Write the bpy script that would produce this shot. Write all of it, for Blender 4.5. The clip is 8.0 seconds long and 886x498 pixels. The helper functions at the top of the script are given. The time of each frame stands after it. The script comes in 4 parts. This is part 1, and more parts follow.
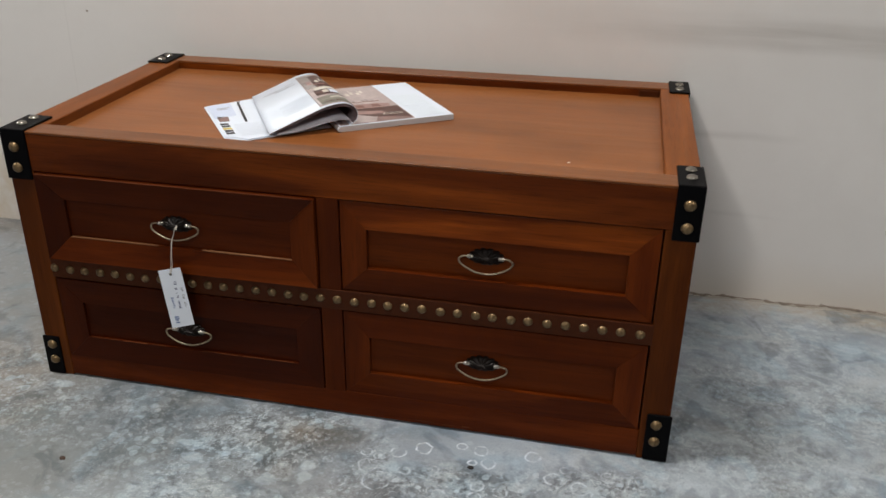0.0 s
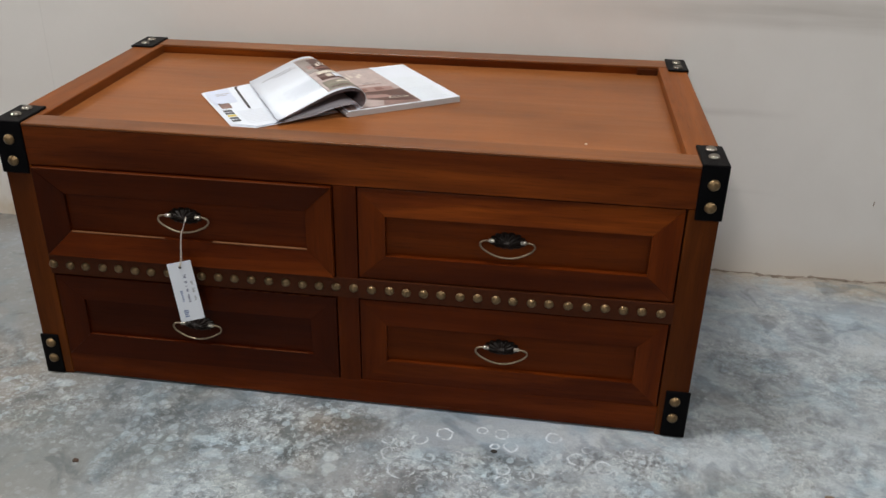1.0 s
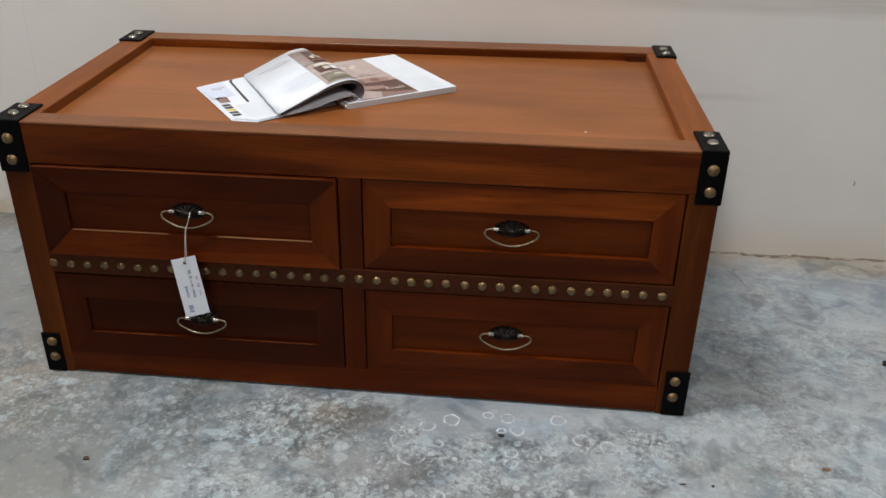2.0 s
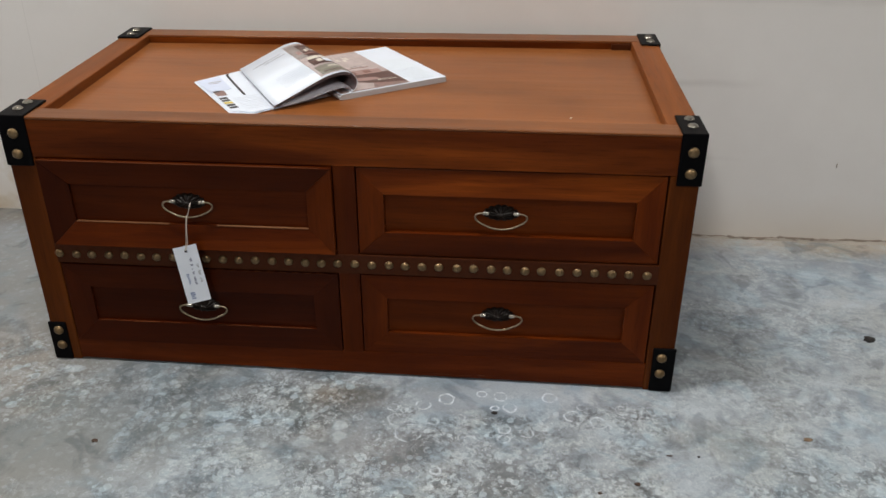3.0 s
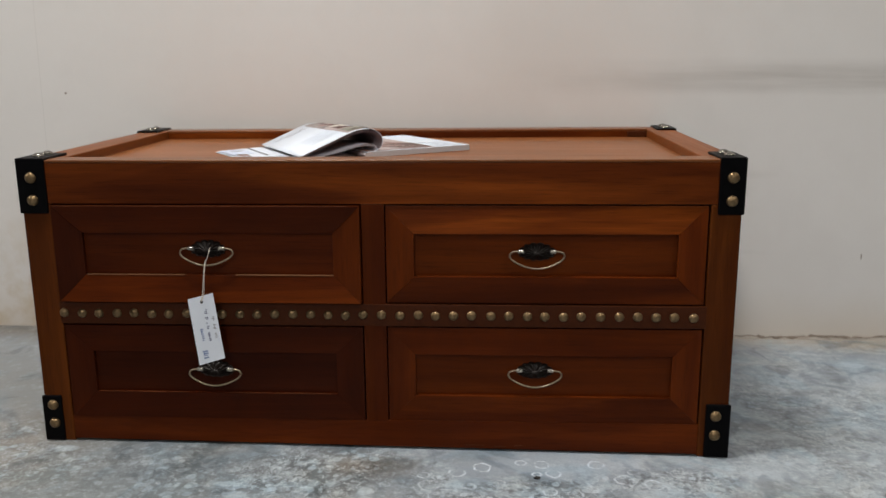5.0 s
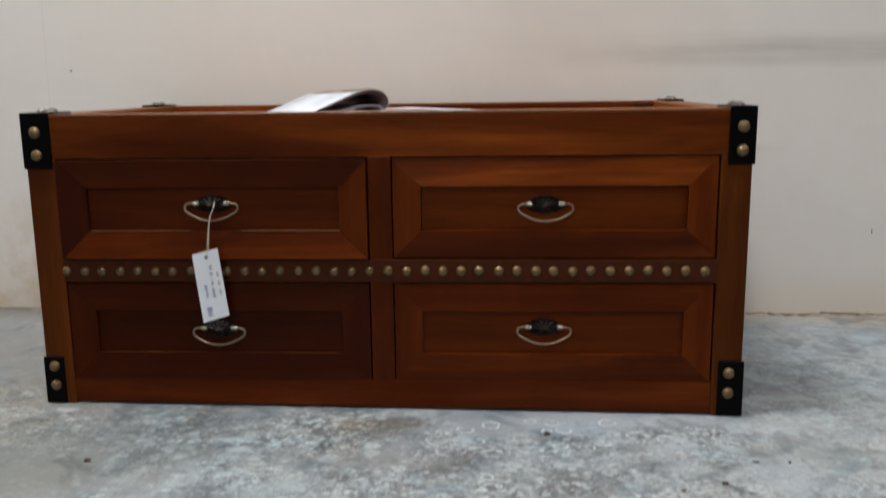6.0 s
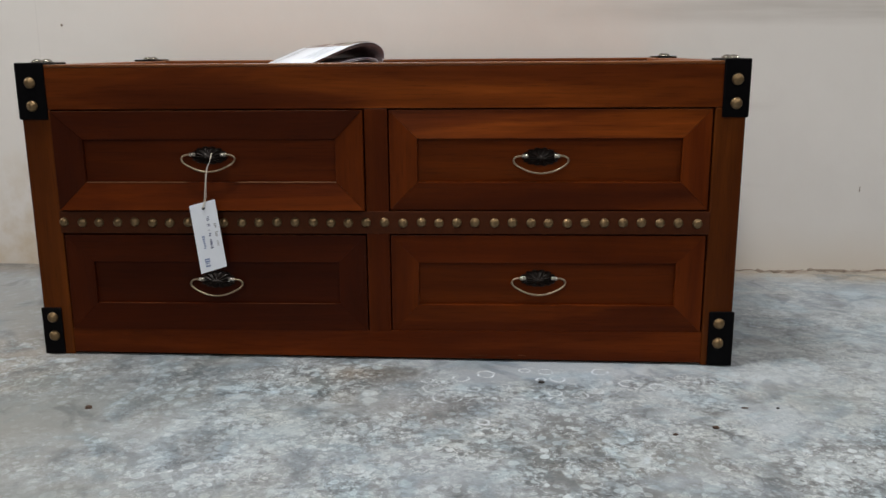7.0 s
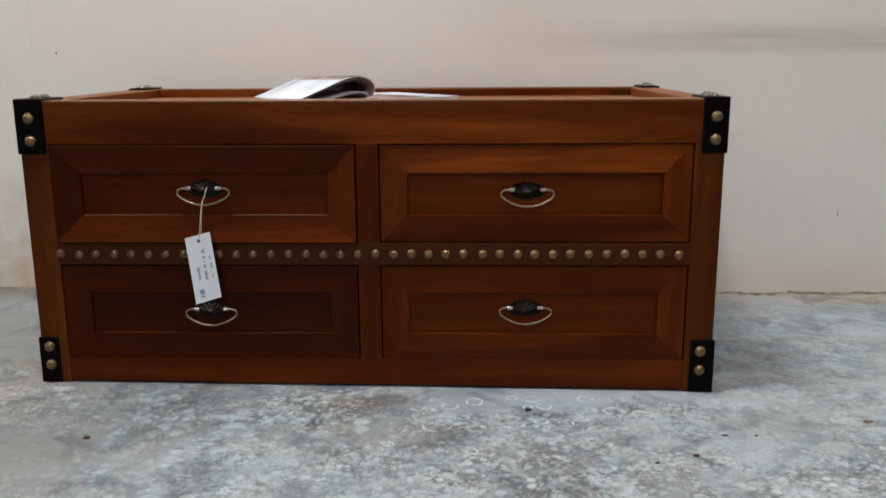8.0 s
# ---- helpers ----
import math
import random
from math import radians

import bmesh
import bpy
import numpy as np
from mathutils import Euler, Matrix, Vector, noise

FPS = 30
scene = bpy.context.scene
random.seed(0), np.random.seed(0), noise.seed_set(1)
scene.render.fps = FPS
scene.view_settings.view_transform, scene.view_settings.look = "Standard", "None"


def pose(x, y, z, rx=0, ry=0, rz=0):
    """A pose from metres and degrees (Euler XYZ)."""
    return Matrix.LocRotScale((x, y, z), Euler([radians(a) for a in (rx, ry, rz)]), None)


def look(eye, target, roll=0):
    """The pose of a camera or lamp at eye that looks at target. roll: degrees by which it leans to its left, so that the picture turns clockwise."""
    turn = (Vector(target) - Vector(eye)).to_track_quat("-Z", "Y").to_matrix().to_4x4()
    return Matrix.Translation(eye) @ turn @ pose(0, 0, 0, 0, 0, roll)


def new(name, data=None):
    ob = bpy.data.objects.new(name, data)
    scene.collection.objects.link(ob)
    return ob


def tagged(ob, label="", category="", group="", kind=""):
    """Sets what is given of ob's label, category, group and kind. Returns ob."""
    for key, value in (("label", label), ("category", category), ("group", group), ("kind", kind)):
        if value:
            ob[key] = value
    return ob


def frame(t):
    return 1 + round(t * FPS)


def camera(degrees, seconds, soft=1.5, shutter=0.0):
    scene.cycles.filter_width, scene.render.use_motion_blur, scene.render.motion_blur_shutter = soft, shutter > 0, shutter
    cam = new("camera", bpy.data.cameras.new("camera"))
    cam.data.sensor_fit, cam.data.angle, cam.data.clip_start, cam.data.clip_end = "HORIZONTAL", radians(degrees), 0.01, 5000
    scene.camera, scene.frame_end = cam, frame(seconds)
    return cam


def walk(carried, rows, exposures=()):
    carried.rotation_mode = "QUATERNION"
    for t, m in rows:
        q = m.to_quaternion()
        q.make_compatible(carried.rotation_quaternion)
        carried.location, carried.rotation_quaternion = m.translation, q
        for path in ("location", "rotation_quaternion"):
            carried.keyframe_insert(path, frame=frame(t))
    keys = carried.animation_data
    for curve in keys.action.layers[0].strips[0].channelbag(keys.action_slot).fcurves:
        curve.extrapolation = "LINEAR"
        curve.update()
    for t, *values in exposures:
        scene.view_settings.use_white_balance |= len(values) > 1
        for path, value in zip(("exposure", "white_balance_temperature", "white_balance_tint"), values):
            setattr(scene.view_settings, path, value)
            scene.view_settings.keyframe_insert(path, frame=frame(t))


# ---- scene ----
cam = camera(53.9, 8.0, 1.5, 0.9)
PATH = [
    (0, (0.975, -1.184, 0.903), (0.613, 0.589, 0.051), 0.8),
    (0.5, (0.884, -1.193, 0.908), (0.629, 0.586, 0.029), 1.5),
    (1, (0.852, -1.188, 0.909), (0.628, 0.584, 0.01), 1.1),
    (2.5, (0.776, -1.231, 0.93), (0.66, 0.531, -0.008), 0.9),
    (3, (0.806, -1.258, 0.932), (0.668, 0.501, -0.009), 0.0),
    (3.5, (0.791, -1.271, 0.936), (0.673, 0.487, -0.01), -0.3),
    (4, (0.784, -1.276, 0.87), (0.652, 0.524, 0.007), -0.7),
    (4.5, (0.753, -1.285, 0.751), (0.628, 0.597, 0.086), -0.6),
    (4.7, (0.731, -1.299, 0.691), (0.624, 0.62, 0.14), -0.5),
    (5.8, (0.734, -1.306, 0.529), (0.602, 0.656, 0.164), -0.7),
    (6, (0.725, -1.31, 0.507), (0.605, 0.651, 0.135), -0.7),
    (6.5, (0.715, -1.32, 0.48), (0.613, 0.634, 0.066), -0.5),
    (7, (0.711, -1.329, 0.485), (0.622, 0.619, 0.041), -0.4),
    (7.5, (0.703, -1.344, 0.498), (0.635, 0.608, 0.068), -0.2),
    (8, (0.71, -1.358, 0.531), (0.649, 0.594, 0.102), -0.3),
]
walk(cam, [(t, look(eye, target, roll)) for t, eye, target, roll in PATH], [(0, -0.17), (1, -0.11), (3.5, -0.12), (6, -0.02), (8, 0.02)])

# ---- world and lamps ----
world = bpy.data.worlds.new("world")
scene.world = world
world.use_nodes = True
wn = world.node_tree
sky = wn.nodes.new("ShaderNodeTexSky")
sky.sky_type = "NISHITA"
sky.sun_disc = False
sky.sun_elevation, sky.sun_rotation = radians(40), radians(200)
wn.links.new(sky.outputs[0], wn.nodes["Background"].inputs[0])
wn.nodes["Background"].inputs[1].default_value = 0.08

CEIL = 2.9
# rows of unseen ceiling fittings: x, y, watts, long side, short side
FITTINGS = [
    (0.10, -0.30, 52.0, 0.70, 0.16),
    (-3.20, -0.30, 80.0, 0.70, 0.16),
    # next two are unseen fills, added to brighten floor and front towards +x
    (3.40, -0.30, 30.0, 0.70, 0.16),
    (2.20, -1.80, 22.0, 1.2, 0.20),
    (-0.20, -4.40, 86.0, 0.20, 1.2),
]


def area_lamp(x, y, z, watts, sx, sy, colour):
    data = bpy.data.lights.new("tube_lamp", "AREA")
    data.shape, data.size, data.size_y = "RECTANGLE", sx, sy
    data.energy, data.color = watts, colour
    ob = new("tube_lamp", data)
    ob.location = (x, y, z)
    return ob


# ---- materials ----
def base_material(name):
    m = bpy.data.materials.new(name)
    m.use_nodes = True
    nt = m.node_tree
    return m, nt, nt.nodes["Principled BSDF"]


def N(nt, kind, **inputs):
    n = nt.nodes.new(kind)
    for key, value in inputs.items():
        n.inputs[key.replace("_", " ")].default_value = value
    return n


def mapping(nt, scale, coord="Object"):
    tc = nt.nodes.new("ShaderNodeTexCoord")
    mp = N(nt, "ShaderNodeMapping", Scale=scale)
    nt.links.new(tc.outputs[coord], mp.inputs[0])
    return mp


def ramp(nt, fac, stops):
    r = nt.nodes.new("ShaderNodeValToRGB")
    els = r.color_ramp.elements
    while len(els) < len(stops):
        els.new(0.5)
    for e, (p, c) in zip(els, stops):
        e.position = p
        e.color = (c, c, c, 1) if isinstance(c, (int, float)) else (*c, 1)
    nt.links.new(fac, r.inputs[0])
    return r.outputs[0]


def mix(nt, fac, a, b, kind="MIX"):
    n = nt.nodes.new("ShaderNodeMix")
    n.data_type, n.blend_type = "RGBA", kind
    for sock, v in ((n.inputs[0], fac), (n.inputs[6], a), (n.inputs[7], b)):
        if isinstance(v, bpy.types.NodeSocket):
            nt.links.new(v, sock)
        elif isinstance(v, (int, float)):
            sock.default_value = v
        else:
            sock.default_value = (*v, 1)
    return n.outputs[2]


def maths(nt, op, a, b=0.0, c=0.0):
    n = nt.nodes.new("ShaderNodeMath")
    n.operation = op
    for sock, v in zip(n.inputs, (a, b, c)):
        if isinstance(v, bpy.types.NodeSocket):
            nt.links.new(v, sock)
        else:
            sock.default_value = v
    return n.outputs[0]


def noise_tex(nt, vec, scale, detail=4, rough=0.55, distortion=0.0):
    n = N(nt, "ShaderNodeTexNoise", Scale=scale, Detail=detail, Roughness=rough, Distortion=distortion)
    nt.links.new(vec, n.inputs[0])
    return n.outputs[0]


def bump(nt, bsdf, height, strength, distance):
    b = N(nt, "ShaderNodeBump", Strength=strength, Distance=distance)
    nt.links.new(height, b.inputs["Height"])
    nt.links.new(b.outputs[0], bsdf.inputs["Normal"])


def wood(name, axis, light, dark, rough=0.36, spread=0.22, gloss=0.08, calm=0.09):
    """Stained, satin-lacquered hardwood with its grain along one axis."""
    m, nt, bsdf = base_material(name)
    info = nt.nodes.new("ShaderNodeObjectInfo")
    tc = nt.nodes.new("ShaderNodeTexCoord")
    shift = nt.nodes.new("ShaderNodeVectorMath")
    shift.operation = "ADD"
    far = nt.nodes.new("ShaderNodeCombineXYZ")
    push = maths(nt, "MULTIPLY", info.outputs["Random"], 7.0)
    for s in far.inputs:
        nt.links.new(push, s)
    nt.links.new(tc.outputs["Object"], shift.inputs[0])
    nt.links.new(far.outputs[0], shift.inputs[1])

    def along(long, across):
        mp = N(nt, "ShaderNodeMapping", Scale=[long if a == axis else across for a in "xyz"])
        nt.links.new(shift.outputs[0], mp.inputs[0])
        return mp.outputs[0]

    figure = noise_tex(nt, along(1.3, 16), 1.0, 4, 0.6, 0.8)
    streak = noise_tex(nt, along(3.0, 95), 1.0, 5, 0.65, 0.3)
    pores = noise_tex(nt, along(22, 650), 1.0, 2, 0.6)
    blotch = noise_tex(nt, along(3.0, 7), 1.0, 3)
    mid = tuple((a * b) ** 0.5 for a, b in zip(light, dark))
    col = ramp(nt, figure, [(0.26 - calm, dark), (0.48, mid), (0.72 + calm, light)])
    col = mix(nt, maths(nt, "MULTIPLY", ramp(nt, streak, [(0.36, 1.0), (0.60, 0.0)]), 0.34 - calm), col, dark)
    col = mix(nt, maths(nt, "MULTIPLY", ramp(nt, pores, [(0.3, 1.0), (0.46, 0.0)]), 0.35), col, tuple(v * 0.45 for v in dark))
    tone = maths(nt, "MULTIPLY_ADD", info.outputs["Random"], spread, 1 - spread / 2)
    tone = maths(nt, "MULTIPLY", tone, maths(nt, "MULTIPLY_ADD", blotch, 1.1, 0.45))
    value = nt.nodes.new("ShaderNodeHueSaturation")
    nt.links.new(tone, value.inputs["Value"])
    nt.links.new(col, value.inputs["Color"])
    nt.links.new(value.outputs[0], bsdf.inputs["Base Color"])
    nt.links.new(maths(nt, "MULTIPLY_ADD", streak, 0.22, rough - 0.1), bsdf.inputs["Roughness"])
    bsdf.inputs["Specular IOR Level"].default_value = gloss
    bump(nt, bsdf, maths(nt, "ADD", maths(nt, "MULTIPLY", pores, 0.4), streak), 0.25, 0.0006)
    return m


LIGHT, DARK = (0.196, 0.0395, 0.0036), (0.037, 0.0053, 0.0006)
WOOD_X = wood("teak_along_x", "x", LIGHT, DARK)
WOOD_Y = wood("teak_along_y", "y", LIGHT, DARK)
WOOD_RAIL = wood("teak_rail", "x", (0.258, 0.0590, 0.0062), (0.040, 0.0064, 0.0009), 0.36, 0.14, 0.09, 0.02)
WOOD_SIDE = wood("teak_side_rail", "y", (0.265, 0.084, 0.0190), (0.115, 0.0315, 0.0070))
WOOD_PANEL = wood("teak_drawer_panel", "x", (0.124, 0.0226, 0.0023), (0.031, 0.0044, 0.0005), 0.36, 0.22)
WOOD_STILE = wood("teak_drawer_stile", "z", (0.154, 0.0308, 0.0028), (0.040, 0.0058, 0.0006), 0.36, 0.22, 0.08, 0.13)
WOOD_POST = wood("teak_post", "z", (0.142, 0.0380, 0.0050), (0.042, 0.0086, 0.0010), 0.36, 0.10)
# darker copies of the drawer wood that carry shade in their colour
WOOD_SHADED = wood("shaded_teak", "x", (0.074, 0.0125, 0.0015), (0.020, 0.0028, 0.0004), 0.36, 0.12, 0.08, 0.12)
WOOD_SHADED_Z = wood("shaded_teak_stile", "z", (0.074, 0.0125, 0.0015), (0.020, 0.0028, 0.0004), 0.36, 0.12, 0.08, 0.12)
WOOD_WARM = wood("warm_teak_panel", "x", (0.180, 0.0378, 0.0032), (0.056, 0.0090, 0.0008), 0.36, 0.12, 0.08, 0.12)
WOOD_CAP_LIT = wood("lit_teak_rail_cap", "x", (0.270, 0.098, 0.0250), (0.105, 0.0310, 0.0065), 0.34, 0.14, 0.32)
# paler wood for highlights painted on arrises; the dim one also for scuffs
HIGHLIGHT = wood("highlight_teak", "x", (0.25, 0.125, 0.062), (0.11, 0.046, 0.020), 0.3, 0.1)
HIGHLIGHT_SCUFF = wood("faint_highlight_and_scuff_teak", "x", (0.125, 0.040, 0.015), (0.06, 0.015, 0.005), 0.3, 0.1)
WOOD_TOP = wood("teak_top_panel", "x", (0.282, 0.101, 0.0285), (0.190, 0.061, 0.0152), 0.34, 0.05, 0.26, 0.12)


def plain(name, colour, rough, metal=0.0, vary=0.25, scale=60.0, relief=0.0, distance=0.0005, gloss=0.5):
    """One surface with mottled colour and gloss at two scales."""
    m, nt, bsdf = base_material(name)
    v = mapping(nt, (1, 1, 1)).outputs[0]
    a = noise_tex(nt, v, scale, 4)
    b = noise_tex(nt, v, scale * 7, 3)
    f = maths(nt, "ADD", maths(nt, "MULTIPLY", a, 0.65), maths(nt, "MULTIPLY", b, 0.35))
    lo, hi = (tuple(min(1.0, c * k) for c in colour) for k in (1 - vary, 1 + vary))
    nt.links.new(ramp(nt, f, [(0.3, lo), (0.7, hi)]), bsdf.inputs["Base Color"])
    nt.links.new(maths(nt, "MULTIPLY_ADD", a, 0.25, max(0.05, rough - 0.12)), bsdf.inputs["Roughness"])
    bsdf.inputs["Metallic"].default_value = metal
    bsdf.inputs["Specular IOR Level"].default_value = gloss
    if relief:
        bump(nt, bsdf, f, relief, distance)
    return m


LEATHER = plain("black_leatherette", (0.0026, 0.0023, 0.0027), 0.42, 0, 0.3, 350, 0.4, 0.0003, 0.05)
STRIP = plain("dark_brown_leather", (0.054, 0.0125, 0.0026), 0.5, 0, 0.3, 200, 0.5, 0.0005, 0.12)
BRASS = plain("antique_brass", (0.195, 0.128, 0.064), 0.36, 0.8, 0.35, 260, 0.3, 0.0003)
BAIL = plain("worn_brass_wire", (0.29, 0.225, 0.15), 0.34, 0.9, 0.3, 220)
# brass of the top studs, brighter and greyer to carry the lamps' glint
BRASS_LIT = plain("lit_brass", (0.24, 0.22, 0.19), 0.20, 0.95, 0.15, 260)
FERRULE = plain("bright_metal_ferrule", (0.40, 0.37, 0.32), 0.28, 0.9, 0.2, 300)
BRONZE = plain("blackened_bronze", (0.0075, 0.0042, 0.0030), 0.36, 0.0, 0.4, 300, 0.3, 0.0003, 0.18)
GAP = plain("dark_inside", (0.012, 0.006, 0.004), 0.8)
PAPER = plain("coated_white_paper", (0.68, 0.735, 0.82), 0.38, 0, 0.03, 30)
PAGE_EDGE = plain("page_edges", (0.50, 0.49, 0.50), 0.7, 0, 0.25, 900)
# shade inside the curl is put into the inner leaves' dark colour
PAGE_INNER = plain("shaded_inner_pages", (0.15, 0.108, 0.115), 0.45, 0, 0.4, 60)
PAGE_LILAC = plain("pale_lilac_page", (0.46, 0.44, 0.49), 0.45, 0, 0.12, 60)
TAG_CARD = plain("white_tag_card", (0.83, 0.86, 0.93), 0.6, 0, 0.02, 40)
TWINE = plain("pale_twine", (0.60, 0.54, 0.46), 0.8, 0, 0.2, 500)
INK = plain("blue_black_ink", (0.04, 0.05, 0.15), 0.6, 0, 0.3, 500)
FAINT_INK = plain("faded_blue_ink", (0.22, 0.28, 0.46), 0.6, 0, 0.25, 500)
TEXT = plain("grey_print", (0.36, 0.36, 0.38), 0.45, 0, 0.2, 400)
FAINT_TEXT = plain("faint_print", (0.53, 0.57, 0.63), 0.45, 0, 0.1, 400)
PALE_TEXT = plain("pale_grey_print", (0.64, 0.68, 0.74), 0.45, 0, 0.08, 400)
BLACK_INK = plain("black_print", (0.025, 0.025, 0.03), 0.4, 0, 0.2, 300)
YELLOW_INK = plain("yellow_print", (0.62, 0.48, 0.06), 0.4, 0, 0.1, 300)
PALE_BOX = plain("pale_box_print", (0.66, 0.72, 0.79), 0.4, 0, 0.05, 60)
BLUE_BOX = plain("pale_blue_print", (0.56, 0.62, 0.76), 0.4, 0, 0.06, 60)
BEIGE_PRINT = plain("beige_print", (0.42, 0.345, 0.33), 0.4, 0, 0.25, 60)
BROWN_PRINT = plain("brown_print", (0.082, 0.036, 0.028), 0.4, 0, 0.6, 90)
PINK_PRINT = plain("dusty_pink_print", (0.205, 0.125, 0.110), 0.4, 0, 0.5, 70)
CREAM_PRINT = plain("cream_print", (0.62, 0.57, 0.50), 0.4, 0, 0.2, 90)
GREY_PRINT = plain("warm_grey_print", (0.27, 0.23, 0.215), 0.4, 0, 0.25, 60)
ROSE_PRINT = plain("dusty_rose_print", (0.30, 0.185, 0.165), 0.4, 0, 0.35, 80)
OLIVE_PRINT = plain("olive_grey_print", (0.20, 0.185, 0.145), 0.4, 0, 0.3, 80)
RUST_PRINT = plain("rust_print", (0.17, 0.075, 0.055), 0.4, 0, 0.25, 60)
DEBRIS = plain("dry_leaf_bits", (0.06, 0.034, 0.022), 0.8, 0, 0.5, 300)
TAN_BIT = plain("tan_leaf_bits", (0.17, 0.115, 0.070), 0.8, 0, 0.5, 300)
DARK_DEBRIS = plain("dark_grit", (0.025, 0.022, 0.020), 0.8, 0, 0.4, 300)
CRUMB = plain("pale_crumb", (0.75, 0.68, 0.58), 0.7)
CEILING = plain("painted_ceiling", (0.55, 0.54, 0.52), 0.8, 0, 0.06, 3)
FITTING = plain("enamelled_steel", (0.75, 0.75, 0.74), 0.4, 0, 0.05, 10)


def floor_material():
    """Old grey concrete: flaked, mottled areas, pale bluish scuffs, tan dust and white drip rings."""
    m, nt, bsdf = base_material("stained_concrete")
    v = mapping(nt, (1, 1, 1)).outputs[0]
    big = noise_tex(nt, v, 2.6, 5, 0.6, 0.4)
    mid = noise_tex(nt, v, 9.0, 6, 0.65, 0.6)
    fine = noise_tex(nt, v, 42.0, 6, 0.7, 0.6)
    ragged = noise_tex(nt, v, 85.0, 5, 0.7, 0.4)
    grit = noise_tex(nt, v, 300.0, 3, 0.6)

    def area(cx, cy, rx, ry, soft=0.55):
        """1 inside a blotch with a frayed edge, 0 outside."""
        mp = N(nt, "ShaderNodeMapping", Location=(-cx / rx, -cy / ry, 0), Scale=(1 / rx, 1 / ry, 0))
        nt.links.new(v, mp.inputs[0])
        d = nt.nodes.new("ShaderNodeVectorMath")
        d.operation = "LENGTH"
        nt.links.new(mp.outputs[0], d.inputs[0])
        edge = maths(nt, "ADD", d.outputs["Value"], maths(nt, "MULTIPLY", maths(nt, "SUBTRACT", mid, 0.5), 1.5))
        return ramp(nt, maths(nt, "MULTIPLY", edge, 0.5), [((1 - soft) / 2, 1.0), ((1 + soft) / 2, 0.0)])

    def either(*masks):
        out = masks[0]
        for other in masks[1:]:
            out = maths(nt, "MAXIMUM", out, other)
        return out

    def over(col, mask, amount, tint):
        return mix(nt, maths(nt, "MULTIPLY", mask, amount), col, tint)

    col = ramp(nt, big, [(0.30, (0.214, 0.238, 0.265)), (0.50, (0.271, 0.303, 0.339)), (0.70, (0.318, 0.360, 0.408))])
    col = over(col, ramp(nt, mid, [(0.36, 1.0), (0.55, 0.0)]), 0.45, (0.180, 0.204, 0.222))
    # darker, smooth greenish grey and tan dust on one side
    col = over(col, area(0.17, -0.09, 0.16, 0.08), 0.6, (0.150, 0.166, 0.184))
    col = over(col, area(0.30, -0.13, 0.34, 0.16), 0.55, (0.142, 0.154, 0.160))
    col = over(col, area(-0.10, -0.30, 0.52, 0.42), 0.85, (0.150, 0.166, 0.163))
    col = over(col, area(0.15, -0.42, 0.70, 0.22), 0.55, (0.128, 0.141, 0.142))
    col = over(col, area(0.02, -0.42, 0.42, 0.22), 0.7, (0.158, 0.168, 0.160))
    col = over(col, area(-0.14, -0.03, 0.20, 0.13), 0.7, (0.275, 0.232, 0.186))
    col = over(col, area(0.14, -0.33, 0.20, 0.10), 0.4, (0.270, 0.245, 0.208))
    col = over(col, area(0.92, -0.30, 0.16, 0.06), 0.55, (0.238, 0.222, 0.169))
    col = over(col, area(1.60, 0.60, 0.75, 0.055), 0.85, (0.400, 0.350, 0.290))
    col = over(col, area(-0.55, 0.57, 0.75, 0.07), 0.75, (0.150, 0.128, 0.102))
    col = over(col, area(-0.30, 0.30, 0.35, 0.20), 0.5, (0.205, 0.190, 0.160))
    col = over(col, area(0.22, -0.22, 0.24, 0.20), 0.5, (0.215, 0.235, 0.240))
    # bluish dark patches
    col = over(col, either(area(0.27, -0.08, 0.15, 0.07), area(1.24, 0.08, 0.12, 0.06), area(1.18, 0.30, 0.12, 0.08), area(0.40, -0.10, 0.10, 0.06)), 0.55, (0.155, 0.175, 0.195))
    # pale, scuffed patches
    pale = either(area(0.48, -0.36, 0.24, 0.15), area(1.34, -0.20, 0.18, 0.12), area(0.98, -0.08, 0.20, 0.08), area(1.48, 0.34, 0.34, 0.12), area(0.80, -0.16, 0.20, 0.07), area(1.10, -0.22, 0.24, 0.10), area(1.55, 0.05, 0.25, 0.16))
    col = over(col, pale, 0.75, (0.395, 0.448, 0.505))
    col = over(col, either(area(0.45, -0.26, 0.13, 0.07), area(1.29, -0.20, 0.13, 0.08)), 0.55, (0.345, 0.425, 0.470))
    col = over(col, area(1.00, -0.075, 0.13, 0.05), 0.6, (0.470, 0.500, 0.560))
    col = over(col, either(area(1.25, 0.085, 0.12, 0.05), area(1.195, -0.13, 0.07, 0.05)), 0.5, (0.170, 0.185, 0.185))
    streaky = N(nt, "ShaderNodeMapping", Scale=(4.5, 15.0, 1.0))
    nt.links.new(v, streaky.inputs[0])
    streak = ramp(nt, noise_tex(nt, streaky.outputs[0], 1.0, 6, 0.7, 0.8), [(0.50, 0.0), (0.64, 1.0)])
    col = over(col, maths(nt, "MULTIPLY", streak, area(1.45, 0.20, 0.45, 0.42)), 0.9, (0.475, 0.535, 0.588))
    side = area(1.45, 0.15, 0.50, 0.50)
    # broad paler area on the +x side
    col = over(col, area(1.38, 0.03, 0.40, 0.40), 0.38, (0.420, 0.462, 0.480))
    smear = N(nt, "ShaderNodeMapping", Scale=(11.0, 19.0, 1.0))
    nt.links.new(v, smear.inputs[0])
    smears = noise_tex(nt, smear.outputs[0], 1.0, 6, 0.7, 0.7)
